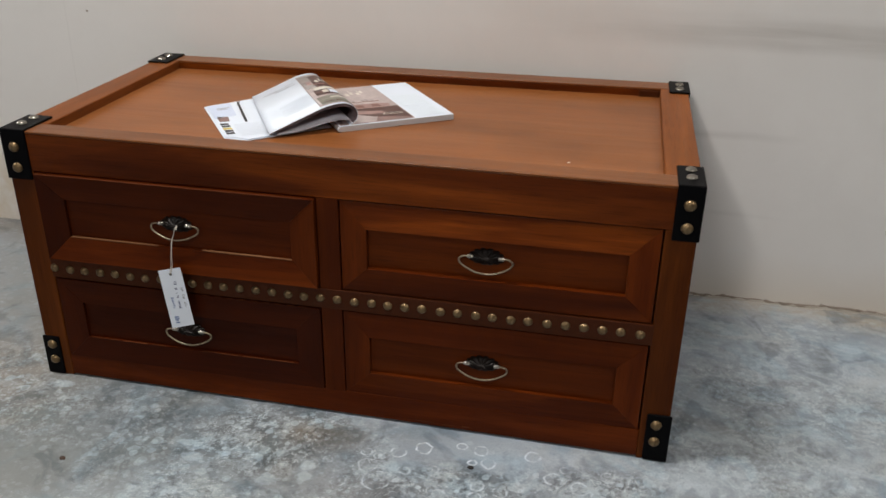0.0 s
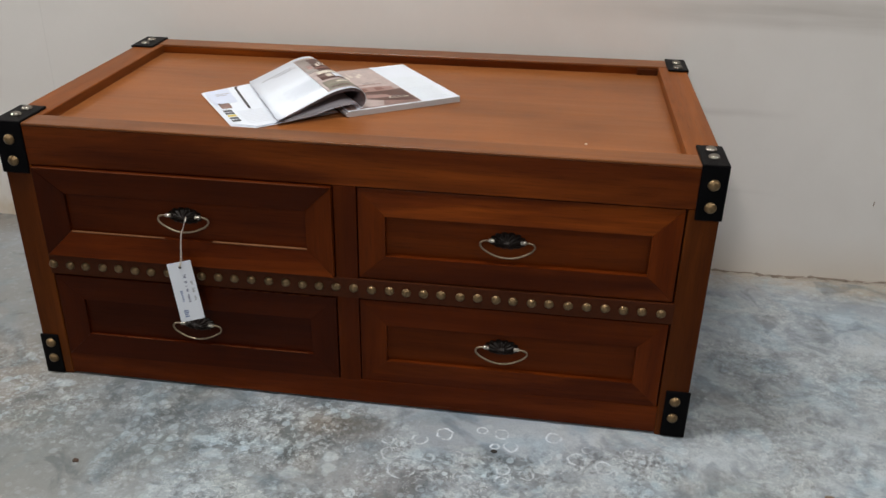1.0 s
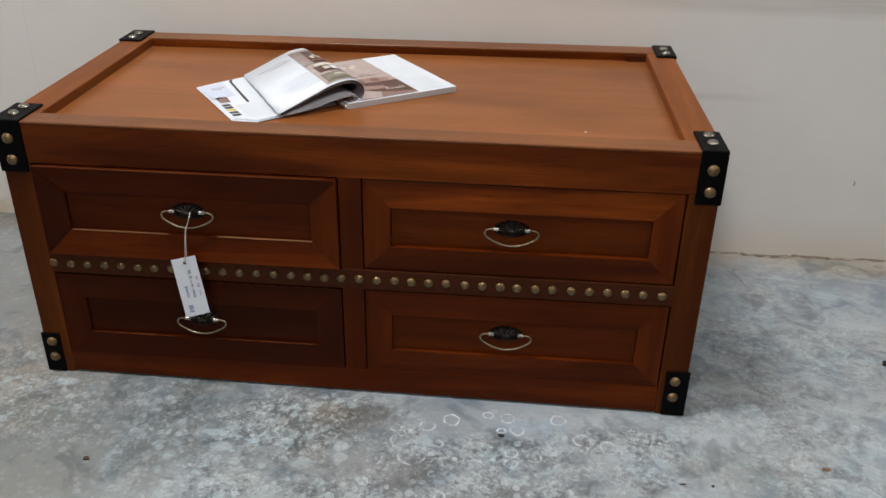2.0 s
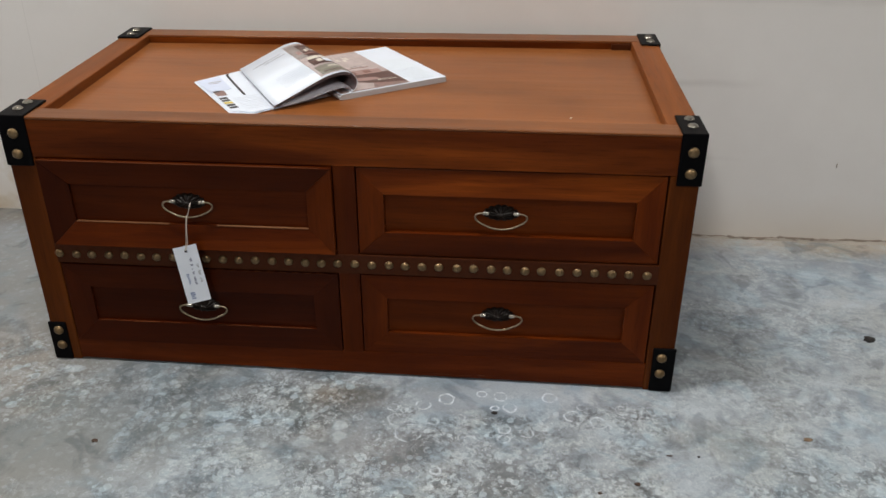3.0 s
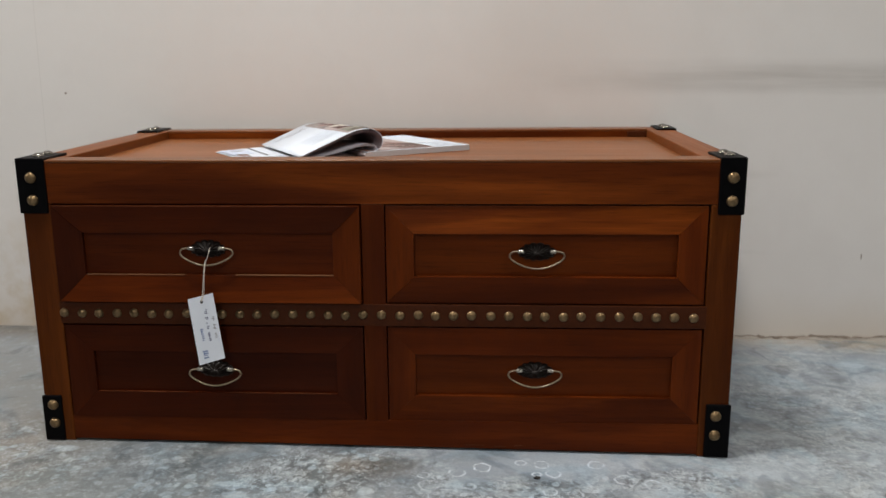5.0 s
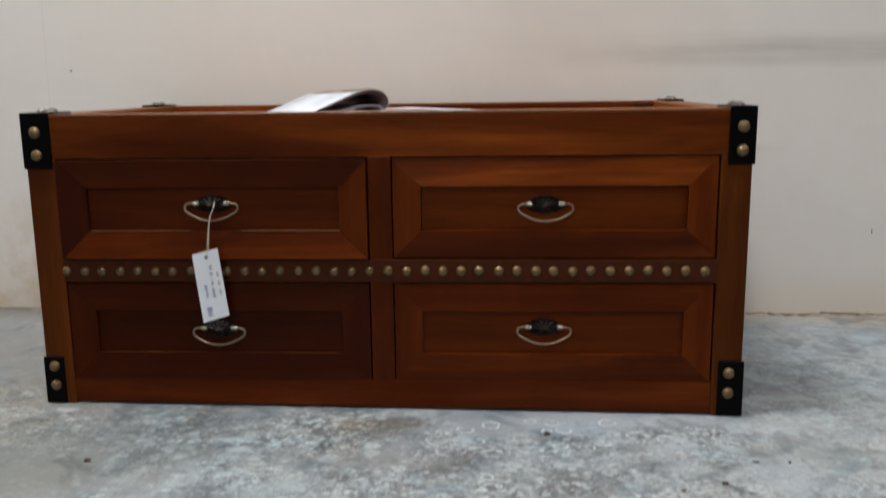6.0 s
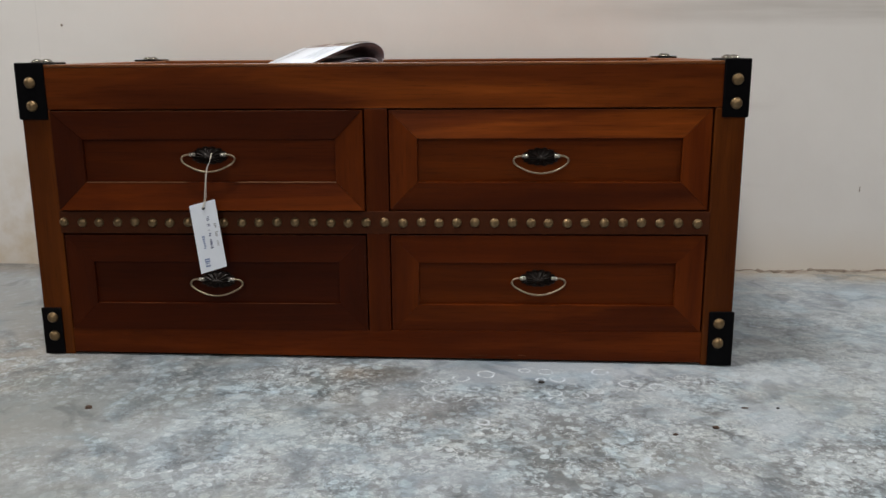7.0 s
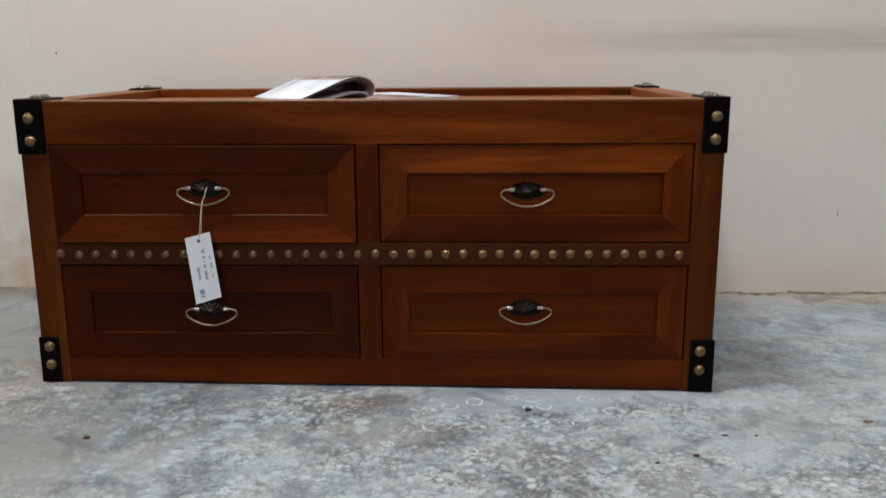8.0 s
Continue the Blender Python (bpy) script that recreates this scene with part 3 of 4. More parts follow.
def setting():
    bm = bmesh.new()
    n = 40
    bmesh.ops.create_grid(bm, x_segments=n, y_segments=n, size=0.5, matrix=pose((X0 + X1) / 2, (Y0 + 0.9) / 2, 0) @ Matrix.Diagonal((X1 - X0 + 0.4, 0.9 - Y0 + 0.4, 1, 1)))
    top = list(bm.faces)
    low = bmesh.ops.extrude_face_region(bm, geom=top)
    for e in low["geom"]:
        if isinstance(e, bmesh.types.BMVert):
            e.co.z -= 0.12
    concrete = part("floor", bm, FLOOR)
    concrete.matrix_basis = pose(0, 0, ground(0), 0, FALL, 0)
    tagged(concrete, "old grey concrete floor with white drip rings and bluish scuffs", "floor", kind="structure")
    wall = tagged(part("wall_north", box(X0 - 1, X1 + 1, 0, 0.2, -0.02, CEIL + 0.06, 0), WALL), "off-white plaster wall with smoky smears and a crumbling foot", "wall", kind="structure")
    wall.matrix_basis = pose(0, WALL_Y, ground(0), 0, FALL, WALL_TURN)
    for name, dims in (("wall_west", (X0 - 0.2, X0, Y0, 0.9)), ("wall_east", (X1, X1 + 0.2, Y0, 0.9)), ("wall_south", (X0 - 0.2, X1 + 0.2, Y0 - 0.2, Y0))):
        tagged(part(name, box(*dims, -0.10, CEIL, 0), HALL), "plain dull grey painted hall wall", "wall", kind="structure")
    tagged(part("ceiling", box(X0 - 0.2, X1 + 0.2, Y0 - 0.2, 0.9, CEIL, CEIL + 0.15, 0), CEILING), "plain off-white painted ceiling", "ceiling", kind="structure")
    # crumbling lower edge of the plaster: a ragged dark crack with small loose flakes
    rng = random.Random(5)
    bm = bmesh.new()
    rows = []
    x, h = 1.02, 0.007
    while x < 2.6:
        h = min(0.0115, max(0.0040, h + rng.uniform(-0.0026, 0.0026)))
        t = max(0.0001, rng.uniform(0.0002, 0.0036))
        rows.append([bm.verts.new((x, y, z)) for y, z in ((0.002, h - t), (-0.0007, h - t), (-0.0011, h), (-0.0007, h + t), (0.002, h + t))])
        x += rng.uniform(0.004, 0.016)
    for a, b in zip(rows, rows[1:]):
        for k in range(4):
            bm.faces.new((a[k], a[k + 1], b[k + 1], b[k]))
    crack = part("crack", bm, CRACK, wall, "ragged dark crack in crumbling plaster")
    for k in range(5):
        x = rng.uniform(1.40, 1.75)
        w, t = rng.uniform(0.006, 0.018), rng.uniform(0.0012, 0.003)
        z = rng.uniform(0.004, 0.011)
        pts = [(x - w, 0.001, z - t), (x + w, 0.001, z - t * 0.6), (x + w * 0.7, 0.001, z + t), (x - w * 0.8, 0.001, z + t * 0.7)]
        pts += [(p[0] + rng.uniform(-0.002, 0.002), -rng.uniform(0.0008, 0.0018), p[2]) for p in pts]
        part("plaster_flake", hexa(pts, 0.0004), RAGGED, wall)
    # chips and dents in the wall
    for x, z, w, h in ((1.538, 0.194, 0.0011, 0.0065), (-0.214, 0.539, 0.0026, 0.0026)):
        bm = bmesh.new()
        bmesh.ops.create_icosphere(bm, subdivisions=2, radius=1, matrix=Matrix.Translation((x, -0.0005, z)) @ Matrix.Diagonal((w, 0.0012, h, 1)))
        chip = part("wall_chip", bm, CRACK, None, "", True)
        chip.parent = wall
    # ceiling fittings, all out of view, the two added fills included
    for x, y, watts, long, short in FITTINGS:
        t = thing("ceiling_light", "unseen white enamelled flat ceiling light", "ceiling light", pose(x, y, CEIL), "ceiling lights")
        part("housing", box(-long / 2, long / 2, -short / 2, short / 2, -0.07, 0, 0.006), FITTING, t)
        area_lamp(x, y, CEIL - 0.085, watts, long, short, (1.0, 0.97, 0.93))


# ---- the trunk ----
W, D, H = 1.104, 0.573, 0.468
TRAY = 0.017


def dome(radius, height, centre, axis):
    prof = [(radius, -0.001), (radius, 0.0004)] + [(radius * math.cos(a), height * math.sin(a)) for a in (radians(k) for k in (12, 28, 44, 60, 75, 86))]
    return lathe(prof, centre, axis, 16)


def handle(drawer, cx, cz, y):
    """A bail pull: scalloped back plate, ribbed shell, two ferrules and a drop bail."""
    steps = 84
    zc = cz + 0.0014

    def ring(bm, fx, depth, rib=0.0):
        out = []
        for k in range(steps):
            a = 2 * math.pi * k / steps
            lobe = 0.92 + 0.15 * abs(math.cos(7 * a))
            tall = 0.0156 if math.sin(a) > 0 else 0.0112
            u, w = 0.0272 * fx * math.cos(a) * lobe, tall * fx * math.sin(a) * lobe
            out.append(bm.verts.new((cx + u, y - depth - rib * math.cos(14 * a), zc + w)))
        return out

    def bridge(bm, rows):
        for a, b in zip(rows, rows[1:]):
            for k in range(steps):
                bm.faces.new((a[k], a[(k + 1) % steps], b[(k + 1) % steps], b[k]))
        bm.faces.new(rows[-1])

    bm = bmesh.new()
    bridge(bm, [ring(bm, 1.0, 0.0), ring(bm, 1.0, 0.0016), ring(bm, 0.955, 0.0028), ring(bm, 0.90, 0.0024)])
    part("handle_plate", bm, BRONZE, drawer, "blackened scalloped back plate")
    bm = bmesh.new()
    bridge(bm, [ring(bm, 0.86, 0.0022), ring(bm, 0.80, 0.0036, 0.0010), ring(bm, 0.62, 0.0056, 0.0016), ring(bm, 0.42, 0.0072, 0.0012),
                ring(bm, 0.26, 0.0080, 0.0003), ring(bm, 0.20, 0.0096), ring(bm, 0.12, 0.0112), ring(bm, 0.03, 0.0117)])
    part("handle_rosette", bm, BRONZE, drawer, "blackened ribbed shell", True)
    for s in (-1, 1):
        prof = [(0.0022, 0), (0.0031, 0.0008), (0.0031, 0.004), (0.0026, 0.0045), (0.0031, 0.005), (0.0031, 0.0085), (0.0024, 0.0093)]
        part("handle_ferrule", lathe(prof, (cx + s * 0.0195, y - 0.009, cz + 0.0055), (s, 0, 0), 14), FERRULE, drawer, "bright metal ferrule", True)
    pts = [(-0.028, 0.0055), (-0.034, 0.0053), (-0.0395, 0.0030), (-0.0415, -0.002), (-0.038, -0.0075), (-0.029, -0.0130), (-0.016, -0.0183), (0, -0.0206)]
    pts += [(-u, w) for u, w in reversed(pts[:-1])]
    bow = smooth_line([(cx + u, y - 0.009 - 0.004 * max(0.0, -w / 0.02), cz + w) for u, w in pts], 5)
    part("handle_bail", tube(bow, 0.00145, 8), BAIL, drawer, "worn brass bail", True)


def drawer(trunk, x0, x1, z0, z1, cx, cz, outer, inner):
    """A drawer: box, four mitred mouldings, a sunk panel and its bail pull."""
    g = 0.0016
    x0, x1, z0, z1 = x0 + g, x1 - g, z0 + (g if z0 > 0.2 else 0.0014), z1 - g
    b = 0.0435
    body = part("drawer", box(x0 + 0.004, x1 - 0.004, 0.014, 0.40, z0 + 0.004, z1 - 0.004, 0.001), WOOD_PANEL, trunk)
    back = 0.016
    o = ((x0, z0), (x1, z0), (x1, z1), (x0, z1))
    i = ((x0 + b, z0 + b), (x1 - b, z0 + b), (x1 - b, z1 - b), (x0 + b, z1 - b))
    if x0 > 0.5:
        # upward-facing top moulding gets brighter rail wood, its light put into the colour
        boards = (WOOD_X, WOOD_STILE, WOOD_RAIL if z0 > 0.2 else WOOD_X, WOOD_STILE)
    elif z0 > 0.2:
        # top and left boards take darker wood, with their shade put into it
        boards = (WOOD_X, WOOD_STILE, WOOD_PANEL, WOOD_SHADED_Z)
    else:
        # whole lower drawer darkened: the shade on this end is in its wood
        boards = (WOOD_SHADED, WOOD_SHADED_Z, WOOD_SHADED, WOOD_SHADED_Z)
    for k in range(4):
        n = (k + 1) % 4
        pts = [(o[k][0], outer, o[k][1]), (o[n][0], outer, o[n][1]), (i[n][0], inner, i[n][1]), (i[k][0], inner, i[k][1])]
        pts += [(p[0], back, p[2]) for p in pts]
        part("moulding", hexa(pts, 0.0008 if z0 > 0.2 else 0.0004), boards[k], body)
    face = 0.0043 if x0 < 0.5 else 0.0058
    # panel wood is graded by drawer, putting the front's uneven light into colour
    part("panel", box(x0 + b - 0.004, x1 - b + 0.004, face, 0.0139, z0 + b - 0.004, z1 - b + 0.004, 0.0005), WOOD_WARM if x0 > 0.5 else WOOD_PANEL if z0 > 0.2 else WOOD_SHADED, body, "darker sunk drawer panel")
    handle(body, cx, cz, face)
    return body


def bracket(trunk, x0, x1, at_front, top):
    """A black corner strap folded over an edge, with two domed studs on each leaf."""
    t = 0.0032
    leg = 0.083
    bm = bmesh.new()
    if top:
        # folded profile in the y-z plane; the back ones mirror it
        prof = [(-t, H - leg), (0.001, H - leg), (0.001, H - 0.001), (leg - t, H - 0.001), (leg - t, H + t), (-t, H + t)]
        if not at_front:
            prof = [(D - y, z) for y, z in prof]
    else:
        prof = [(-t, 0.001), (-t, 0.083), (0.001, 0.083), (0.001, 0.001)]
        if not at_front:
            prof = [(D - y, z) for y, z in prof]
    a = [bm.verts.new((x0, y, z)) for y, z in prof]
    b = [bm.verts.new((x1, y, z)) for y, z in prof]
    bm.faces.new(a)
    bm.faces.new(b)
    n = len(prof)
    for k in range(n):
        bm.faces.new((a[k], a[(k + 1) % n], b[(k + 1) % n], b[k]))
    soften(bm, 0.0022, 3)
    strap = part("corner_strap", bm, LEATHER, trunk, "black leatherette corner strap")
    cx = (x0 + x1) / 2
    s = -1 if at_front else 1
    fy = -t if at_front else D + t
    if top:
        for z in (H - 0.027, H - 0.062):
            part("stud", dome(0.0088, 0.0062, (cx, fy, z), (0, s, 0)), BRASS, strap, "domed antique brass stud", True)
        for d in (0.028, 0.060):
            y = d if at_front else D - d
            part("stud", dome(0.0088, 0.0055, (cx, y, H + t), (0, 0, 1)), BRASS_LIT, strap, "domed antique brass stud with lamp glint in its colour", True)
    else:
        cx += 0.002 if cx < 0.5 else -0.004
        for z in (0.064, 0.032) if cx > 0.5 else (0.067, 0.036):
            part("stud", dome(0.0088, 0.0062, (cx, fy, z), (0, s, 0)), BRASS, strap, "domed antique brass stud", True)


def trunk_chest():
    c = thing("trunk_chest", "reddish-brown wooden trunk chest with four drawers and black corner straps", "chest", pose(0, 0, 0))
    post = 0.0455
    rail = 0.400
    for x in (0.0, W - 0.0455):
        for y in (0.0, D - 0.045):
            part("corner_post", box(x, x + (post if x == 0.0 else 0.0455), y, y + 0.045, 0, rail, 0.0025), WOOD_POST, c)
    cap = H - 0.0045
    part("front_rail", box(0, W, 0.0003, 0.0442, rail + 0.0003, cap, 0.0008), WOOD_RAIL, c)
    part("back_rail", box(0, W, D - 0.0477, D - 0.0003, rail + 0.0003, cap, 0.0008), WOOD_RAIL, c)
    # thin top layer in paler wood: overhead light put into the rail's colour
    part("rail_cap", box(0, W, 0, 0.0445, cap + 0.0001, H, 0.0018, 3), WOOD_CAP_LIT, c, "worn brown top edge with overhead light in its colour")
    part("rail_cap", box(0, W, D - 0.048, D, cap + 0.0001, H, 0.0018, 3), WOOD_CAP_LIT, c, "worn brown top edge with overhead light in its colour")
    for x in (0.0005, W - 0.0525):
        part("side_rail", box(x, x + 0.052, 0.0448, D - 0.0483, rail + 0.0003, H - 0.0006, 0.0025, 3), WOOD_SIDE, c)
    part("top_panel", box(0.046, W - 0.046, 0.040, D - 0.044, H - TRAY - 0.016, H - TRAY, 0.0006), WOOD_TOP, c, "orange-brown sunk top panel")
    for x in (0.006, W - 0.022):
        part("side_panel", box(x, x + 0.016, 0.0453, D - 0.0453, 0.010, rail, 0.001), WOOD_Y, c)
    part("back_panel", box(post + 0.001, W - post - 0.001, D - 0.02, D - 0.008, 0.010, rail, 0.001), WOOD_X, c)
    part("bottom_rail", box(post + 0.0003, W - 0.0458, 0.0006, 0.020, 0.0045, 0.0478, 0.0002), WOOD_X, c)
    part("centre_stile", box(0.5313, 0.5667, 0.0004, 0.02, 0.0458, rail, 0.0012), WOOD_STILE, c)
    part("dust_board", box(post, W - post, 0.022, D - 0.05, 0.004, 0.014, 0.001), GAP, c)
    part("divider", box(post, W - post, 0.012, D - 0.05, 0.206, 0.240, 0.001), GAP, c)
    # dark block painted in for the shaded notch in the tray's back corner
    part("glue_block", box(W - 0.092, W - 0.0535, D - 0.0535, D - 0.0485, H - TRAY, H - 0.005, 0.001), STRIP, c)
    for x, wide, z in ((0.690, 0.030, 0.009), (0.735, 0.022, 0.0075), (0.770, 0.012, 0.010)):
        part("scuff", box(x, x + wide, 0.0001, 0.002, z, z + 0.0016, 0.0003), HIGHLIGHT_SCUFF, c, "faint pale scuff")
    xs = ((0.0465, 0.531), (0.567, 1.0575))
    for k, (x0, x1) in enumerate(xs):
        # face of the mouldings at the drawer's edge and at the panel
        up = (-0.0080, -0.0012) if k == 0 else (0.0022, -0.0036)
        down = (-0.0012, -0.0008) if k == 0 else (0.0014, -0.0010)
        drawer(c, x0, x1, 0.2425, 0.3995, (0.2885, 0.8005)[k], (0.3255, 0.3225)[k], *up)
        if k == 0:
            # highlights on the two upper arrises, painted as pale strips
            low = 0.2425 + 0.0016 + 0.0435
            part("rubbed_edge", box(x0 + 0.047, x0 + 0.205, -0.0022, 0.0030, low - 0.0006, low + 0.0004, 0.0002), HIGHLIGHT, c, "pale painted highlight along an arris")
            part("rubbed_edge", box(x0 + 0.285, x1 - 0.045, -0.0022, 0.0030, low - 0.0006, low + 0.0004, 0.0002), HIGHLIGHT, c, "pale painted highlight along an arris")
            part("rubbed_edge", box(x0 + 0.004, x1 - 0.02, -0.0082, -0.0040, 0.3975, 0.3981, 0.0002), HIGHLIGHT_SCUFF, c, "faint painted highlight along an arris")
        if k == 0:
            low = 0.0465 + 0.0016 + 0.0435
            # broken highlight on the lower panel's arris, painted as faint strips
            for a, b in ((0.050, 0.105), (0.112, 0.158), (0.166, 0.196), (0.262, 0.330), (0.338, 0.430)):
                part("rubbed_edge", box(x0 + a, x0 + b, -0.0013, 0.0010, low - 0.0004, low + 0.0003, 0.0002), HIGHLIGHT_SCUFF, c, "faint painted highlight along an arris")
            # highlight dashes along a worn top edge, painted as short strips
            for n in range(9):
                part("rubbed_edge", box(x0 + 0.275 + 0.0215 * n, x0 + 0.287 + 0.0215 * n, -0.0016, 0.0010, 0.2030, 0.2037, 0.0002), HIGHLIGHT_SCUFF, c, "faint painted highlight along an arris")
        drawer(c, x0, x1, 0.0465, 0.2050, (0.2895, 0.8000)[k], (0.1270, 0.1305)[k], *down)
    strip = part("nail_strip", box(0.0425, 1.0605, -0.0004, 0.012, 0.2060, 0.2418, 0.001), STRIP, c, "dark brown leather band")
    rng = random.Random(3)
    for k in range(36):
        x = 0.0500 + k * (1.0410 - 0.0500) / 35 + rng.uniform(-0.0012, 0.0012)
        z = 0.2240 + rng.uniform(-0.0007, 0.0007)
        part("nail", dome(0.0076, 0.0050, (x, -0.0004, z), (rng.uniform(-0.05, 0.05), -1, rng.uniform(-0.05, 0.05))), BRASS, strip, "", True)
    for top in (True, False):
        for front in (True, False):
            bracket(c, -0.003, 0.042 if top else 0.030, front, top)
            bracket(c, W - 0.036, W + 0.003, front, top)
    # the carcass is a little out of square
    for ob in c.children_recursive:
        for v in ob.data.vertices:
            deep = max(0.0, v.co.y) / D
            if v.co.z < 0.02:
                v.co.z += ground(v.co.x)
            v.co.x -= 0.006 * deep * (1 - v.co.x / W)
            v.co.y += deep * (0.028 * v.co.x / W - 0.012)


# ---- things on and by the trunk ----
def sheet(line, lift, s0, s1, v0, v1, thick, skew=0.0):
    """A bent leaf: a stretch of a smooth line in the u-z plane, drawn out along the spine."""
    n = len(line) - 1
    picks = [s0 + (s1 - s0) * k / 40 for k in range(41)]
    rows = []
    bm = bmesh.new()
    for s in picks:
        f = s * n
        k = min(int(f), n - 1)
        p = line[k].lerp(line[k + 1], f - k)
        tang = (line[min(k + 1, n)] - line[max(k - 1, 0)]).normalized()
        nor = Vector((-tang[2], 0, tang[0]))
        nor = -nor
        a, b = p + nor * (lift + thick), p + nor * lift
        rows.append([bm.verts.new((q[0] + 0.095 * (v - 0.03) * s * s, v + skew * s, q[2] * (1 - 0.45 * max(0.0, v - 0.04) * (q[2] > 0.012)))) for q, v in ((a, v0), (a, v1), (b, v1), (b, v0))])
    for a, b in zip(rows, rows[1:]):
        for k in range(4):
            bm.faces.new((a[k], a[(k + 1) % 4], b[(k + 1) % 4], b[k]))
    bm.faces.new(rows[0])
    bm.faces.new(rows[-1])
    return bm


def flat(corners, z, thick=0.0003):
    """A thin flat patch of print."""
    bm = bmesh.new()
    a = [bm.verts.new((u, v, z)) for u, v in corners]
    b = [bm.verts.new((u, v, z + thick)) for u, v in corners]
    bm.faces.new(a)
    bm.faces.new(b)
    n = len(corners)
    for k in range(n):
        bm.faces.new((a[k], a[(k + 1) % n], b[(k + 1) % n], b[k]))
    return bm


def rect(u0, u1, v0, v1):
    return ((u0, v0), (u1, v0), (u1, v1), (u0, v1))


def magazine():
    m = thing("magazine", "thick open magazine with curled pages lying on the trunk", "magazine", pose(0.517, 0.167, H - TRAY, 0, 0, 35.3))
    # the thick half that lies flat
    bm = bmesh.new()
    ring = [(0.004, 0.0005), (0.212, 0.0005), (0.212, 0.0100), (0.012, 0.0100), (0.003, 0.0088), (-0.002, 0.0055), (-0.001, 0.002)]
    a = [bm.verts.new((u, 0, z)) for u, z in ring]
    b = [bm.verts.new((u, 0.238, z)) for u, z in ring]
    bm.faces.new(a)
    bm.faces.new(b)
    for k in range(len(ring)):
        n = (k + 1) % len(ring)
        bm.faces.new((a[k], a[n], b[n], b[k]))
    block = part("page_block", bm, PAGE_EDGE, m, "thick block of page edges")
    page = part("page", flat(rect(0.004, 0.2122, 0.0005, 0.2375), 0.0101), PAPER, m, "white printed page with a room photograph")
    z = 0.0105
    part("photo", flat(rect(0.004, 0.140, 0.004, 0.2360), z), BEIGE_PRINT, page)
    part("photo_floor", flat(rect(0.006, 0.1375, 0.005, 0.062), z + 0.0003), PINK_PRINT, page)
    part("photo_carpet", flat(((0.010, 0.008), (0.070, 0.006), (0.088, 0.050), (0.020, 0.056)), z + 0.0005), BEIGE_PRINT, page)
    part("photo_rug", flat(((0.074, 0.034), (0.1375, 0.014), (0.1375, 0.086), (0.060, 0.088), (0.026, 0.074)), z + 0.0007), BROWN_PRINT, page)
    part("photo_sofa", flat(((0.022, 0.088), (0.1250, 0.084), (0.1270, 0.106), (0.108, 0.112), (0.050, 0.114), (0.024, 0.106)), z + 0.0009), ROSE_PRINT, page)
    for u in (0.036, 0.062, 0.092):
        part("photo_cushion", flat(((u, 0.092), (u + 0.016, 0.091), (u + 0.015, 0.106), (u + 0.002, 0.108)), z + 0.0011), RUST_PRINT, page)
    part("photo_floor", flat(((0.024, 0.064), (0.070, 0.048), (0.104, 0.046), (0.098, 0.062), (0.040, 0.078)), z + 0.0008), ROSE_PRINT, page)
    for u in (0.082, 0.098):
        part("photo_cord", flat(rect(u, u + 0.0012, 0.188, 0.212), z + 0.0003), CREAM_PRINT, page)
    part("photo_shelf", flat(rect(0.030, 0.118, 0.128, 0.1305), z + 0.0003), RUST_PRINT, page)
    for n, u in enumerate((0.036, 0.045, 0.060, 0.068, 0.086, 0.094, 0.104)):
        part("photo_vase", flat(rect(u, u + 0.0042, 0.1305, 0.139 + 0.003 * (n % 3)), z + 0.0003), GREY_PRINT, page)
    for u, v in ((0.070, 0.178), (0.080, 0.186), (0.092, 0.180), (0.100, 0.190)):
        part("photo_lamp", flat(((u, v), (u + 0.007, v - 0.001), (u + 0.006, v + 0.013), (u + 0.001, v + 0.014)), z + 0.0003), CREAM_PRINT, page)
    part("photo_table", flat(((0.094, 0.040), (0.130, 0.036), (0.128, 0.044), (0.098, 0.048)), z + 0.0009), CREAM_PRINT, page)
    part("photo_table", flat(((0.097, 0.0412), (0.1275, 0.038), (0.1260, 0.0425), (0.0995, 0.0462)), z + 0.0011), BROWN_PRINT, page)
    part("text_box", flat(rect(0.146, 0.200, 0.010, 0.150), z), PALE_BOX, page)
    for k in range(12):
        part("text_line", flat(rect(0.150, 0.196 - 0.006 * (k % 3 == 2), 0.014 + 0.006 * k, 0.0148 + 0.006 * k), z + 0.0003), PALE_TEXT, page)
    # the cover lying flat on the other side
    cover = [(-0.154, 0.008), (-0.186, 0.034), (-0.186, 0.229), (-0.101, 0.250), (-0.004, 0.268), (-0.004, 0.030), (-0.095, 0.017)]
    cov = part("cover", flat(cover, 0.0012, 0.0008), PAPER, m, "white cover leaf lying flat")
    for k, dz in enumerate((0.0022, 0.0032)):
        part("leaf", flat([(u * (0.965 - 0.02 * k) - 0.004, v * (0.985 - 0.01 * k) + 0.003) for u, v in cover], dz, 0.0007), PAPER, m)
    z = 0.0041
    part("blue_patch", flat(((-0.182, 0.140), (-0.142, 0.150), (-0.138, 0.232), (-0.182, 0.222)), z), BLUE_BOX, cov)
    for k, w in enumerate((0.024, 0.018)):
        part("text_line", flat(rect(-0.168, -0.168 + w, 0.200 - 0.008 * k, 0.203 - 0.008 * k), z + 0.0003), TEXT, cov)
    part("pink_patch", flat(((-0.177, 0.120), (-0.160, 0.118), (-0.158, 0.146), (-0.177, 0.150)), z), PINK_PRINT, cov)
    for k, ink in enumerate((BLACK_INK, BLACK_INK, YELLOW_INK, BLACK_INK, BLACK_INK)):
        v = 0.046 + 0.0135 * (4 - k)
        part("title_bar", flat(((-0.179, v), (-0.165, v - 0.001), (-0.165, v + 0.0085), (-0.179, v + 0.009)), z), ink, cov)
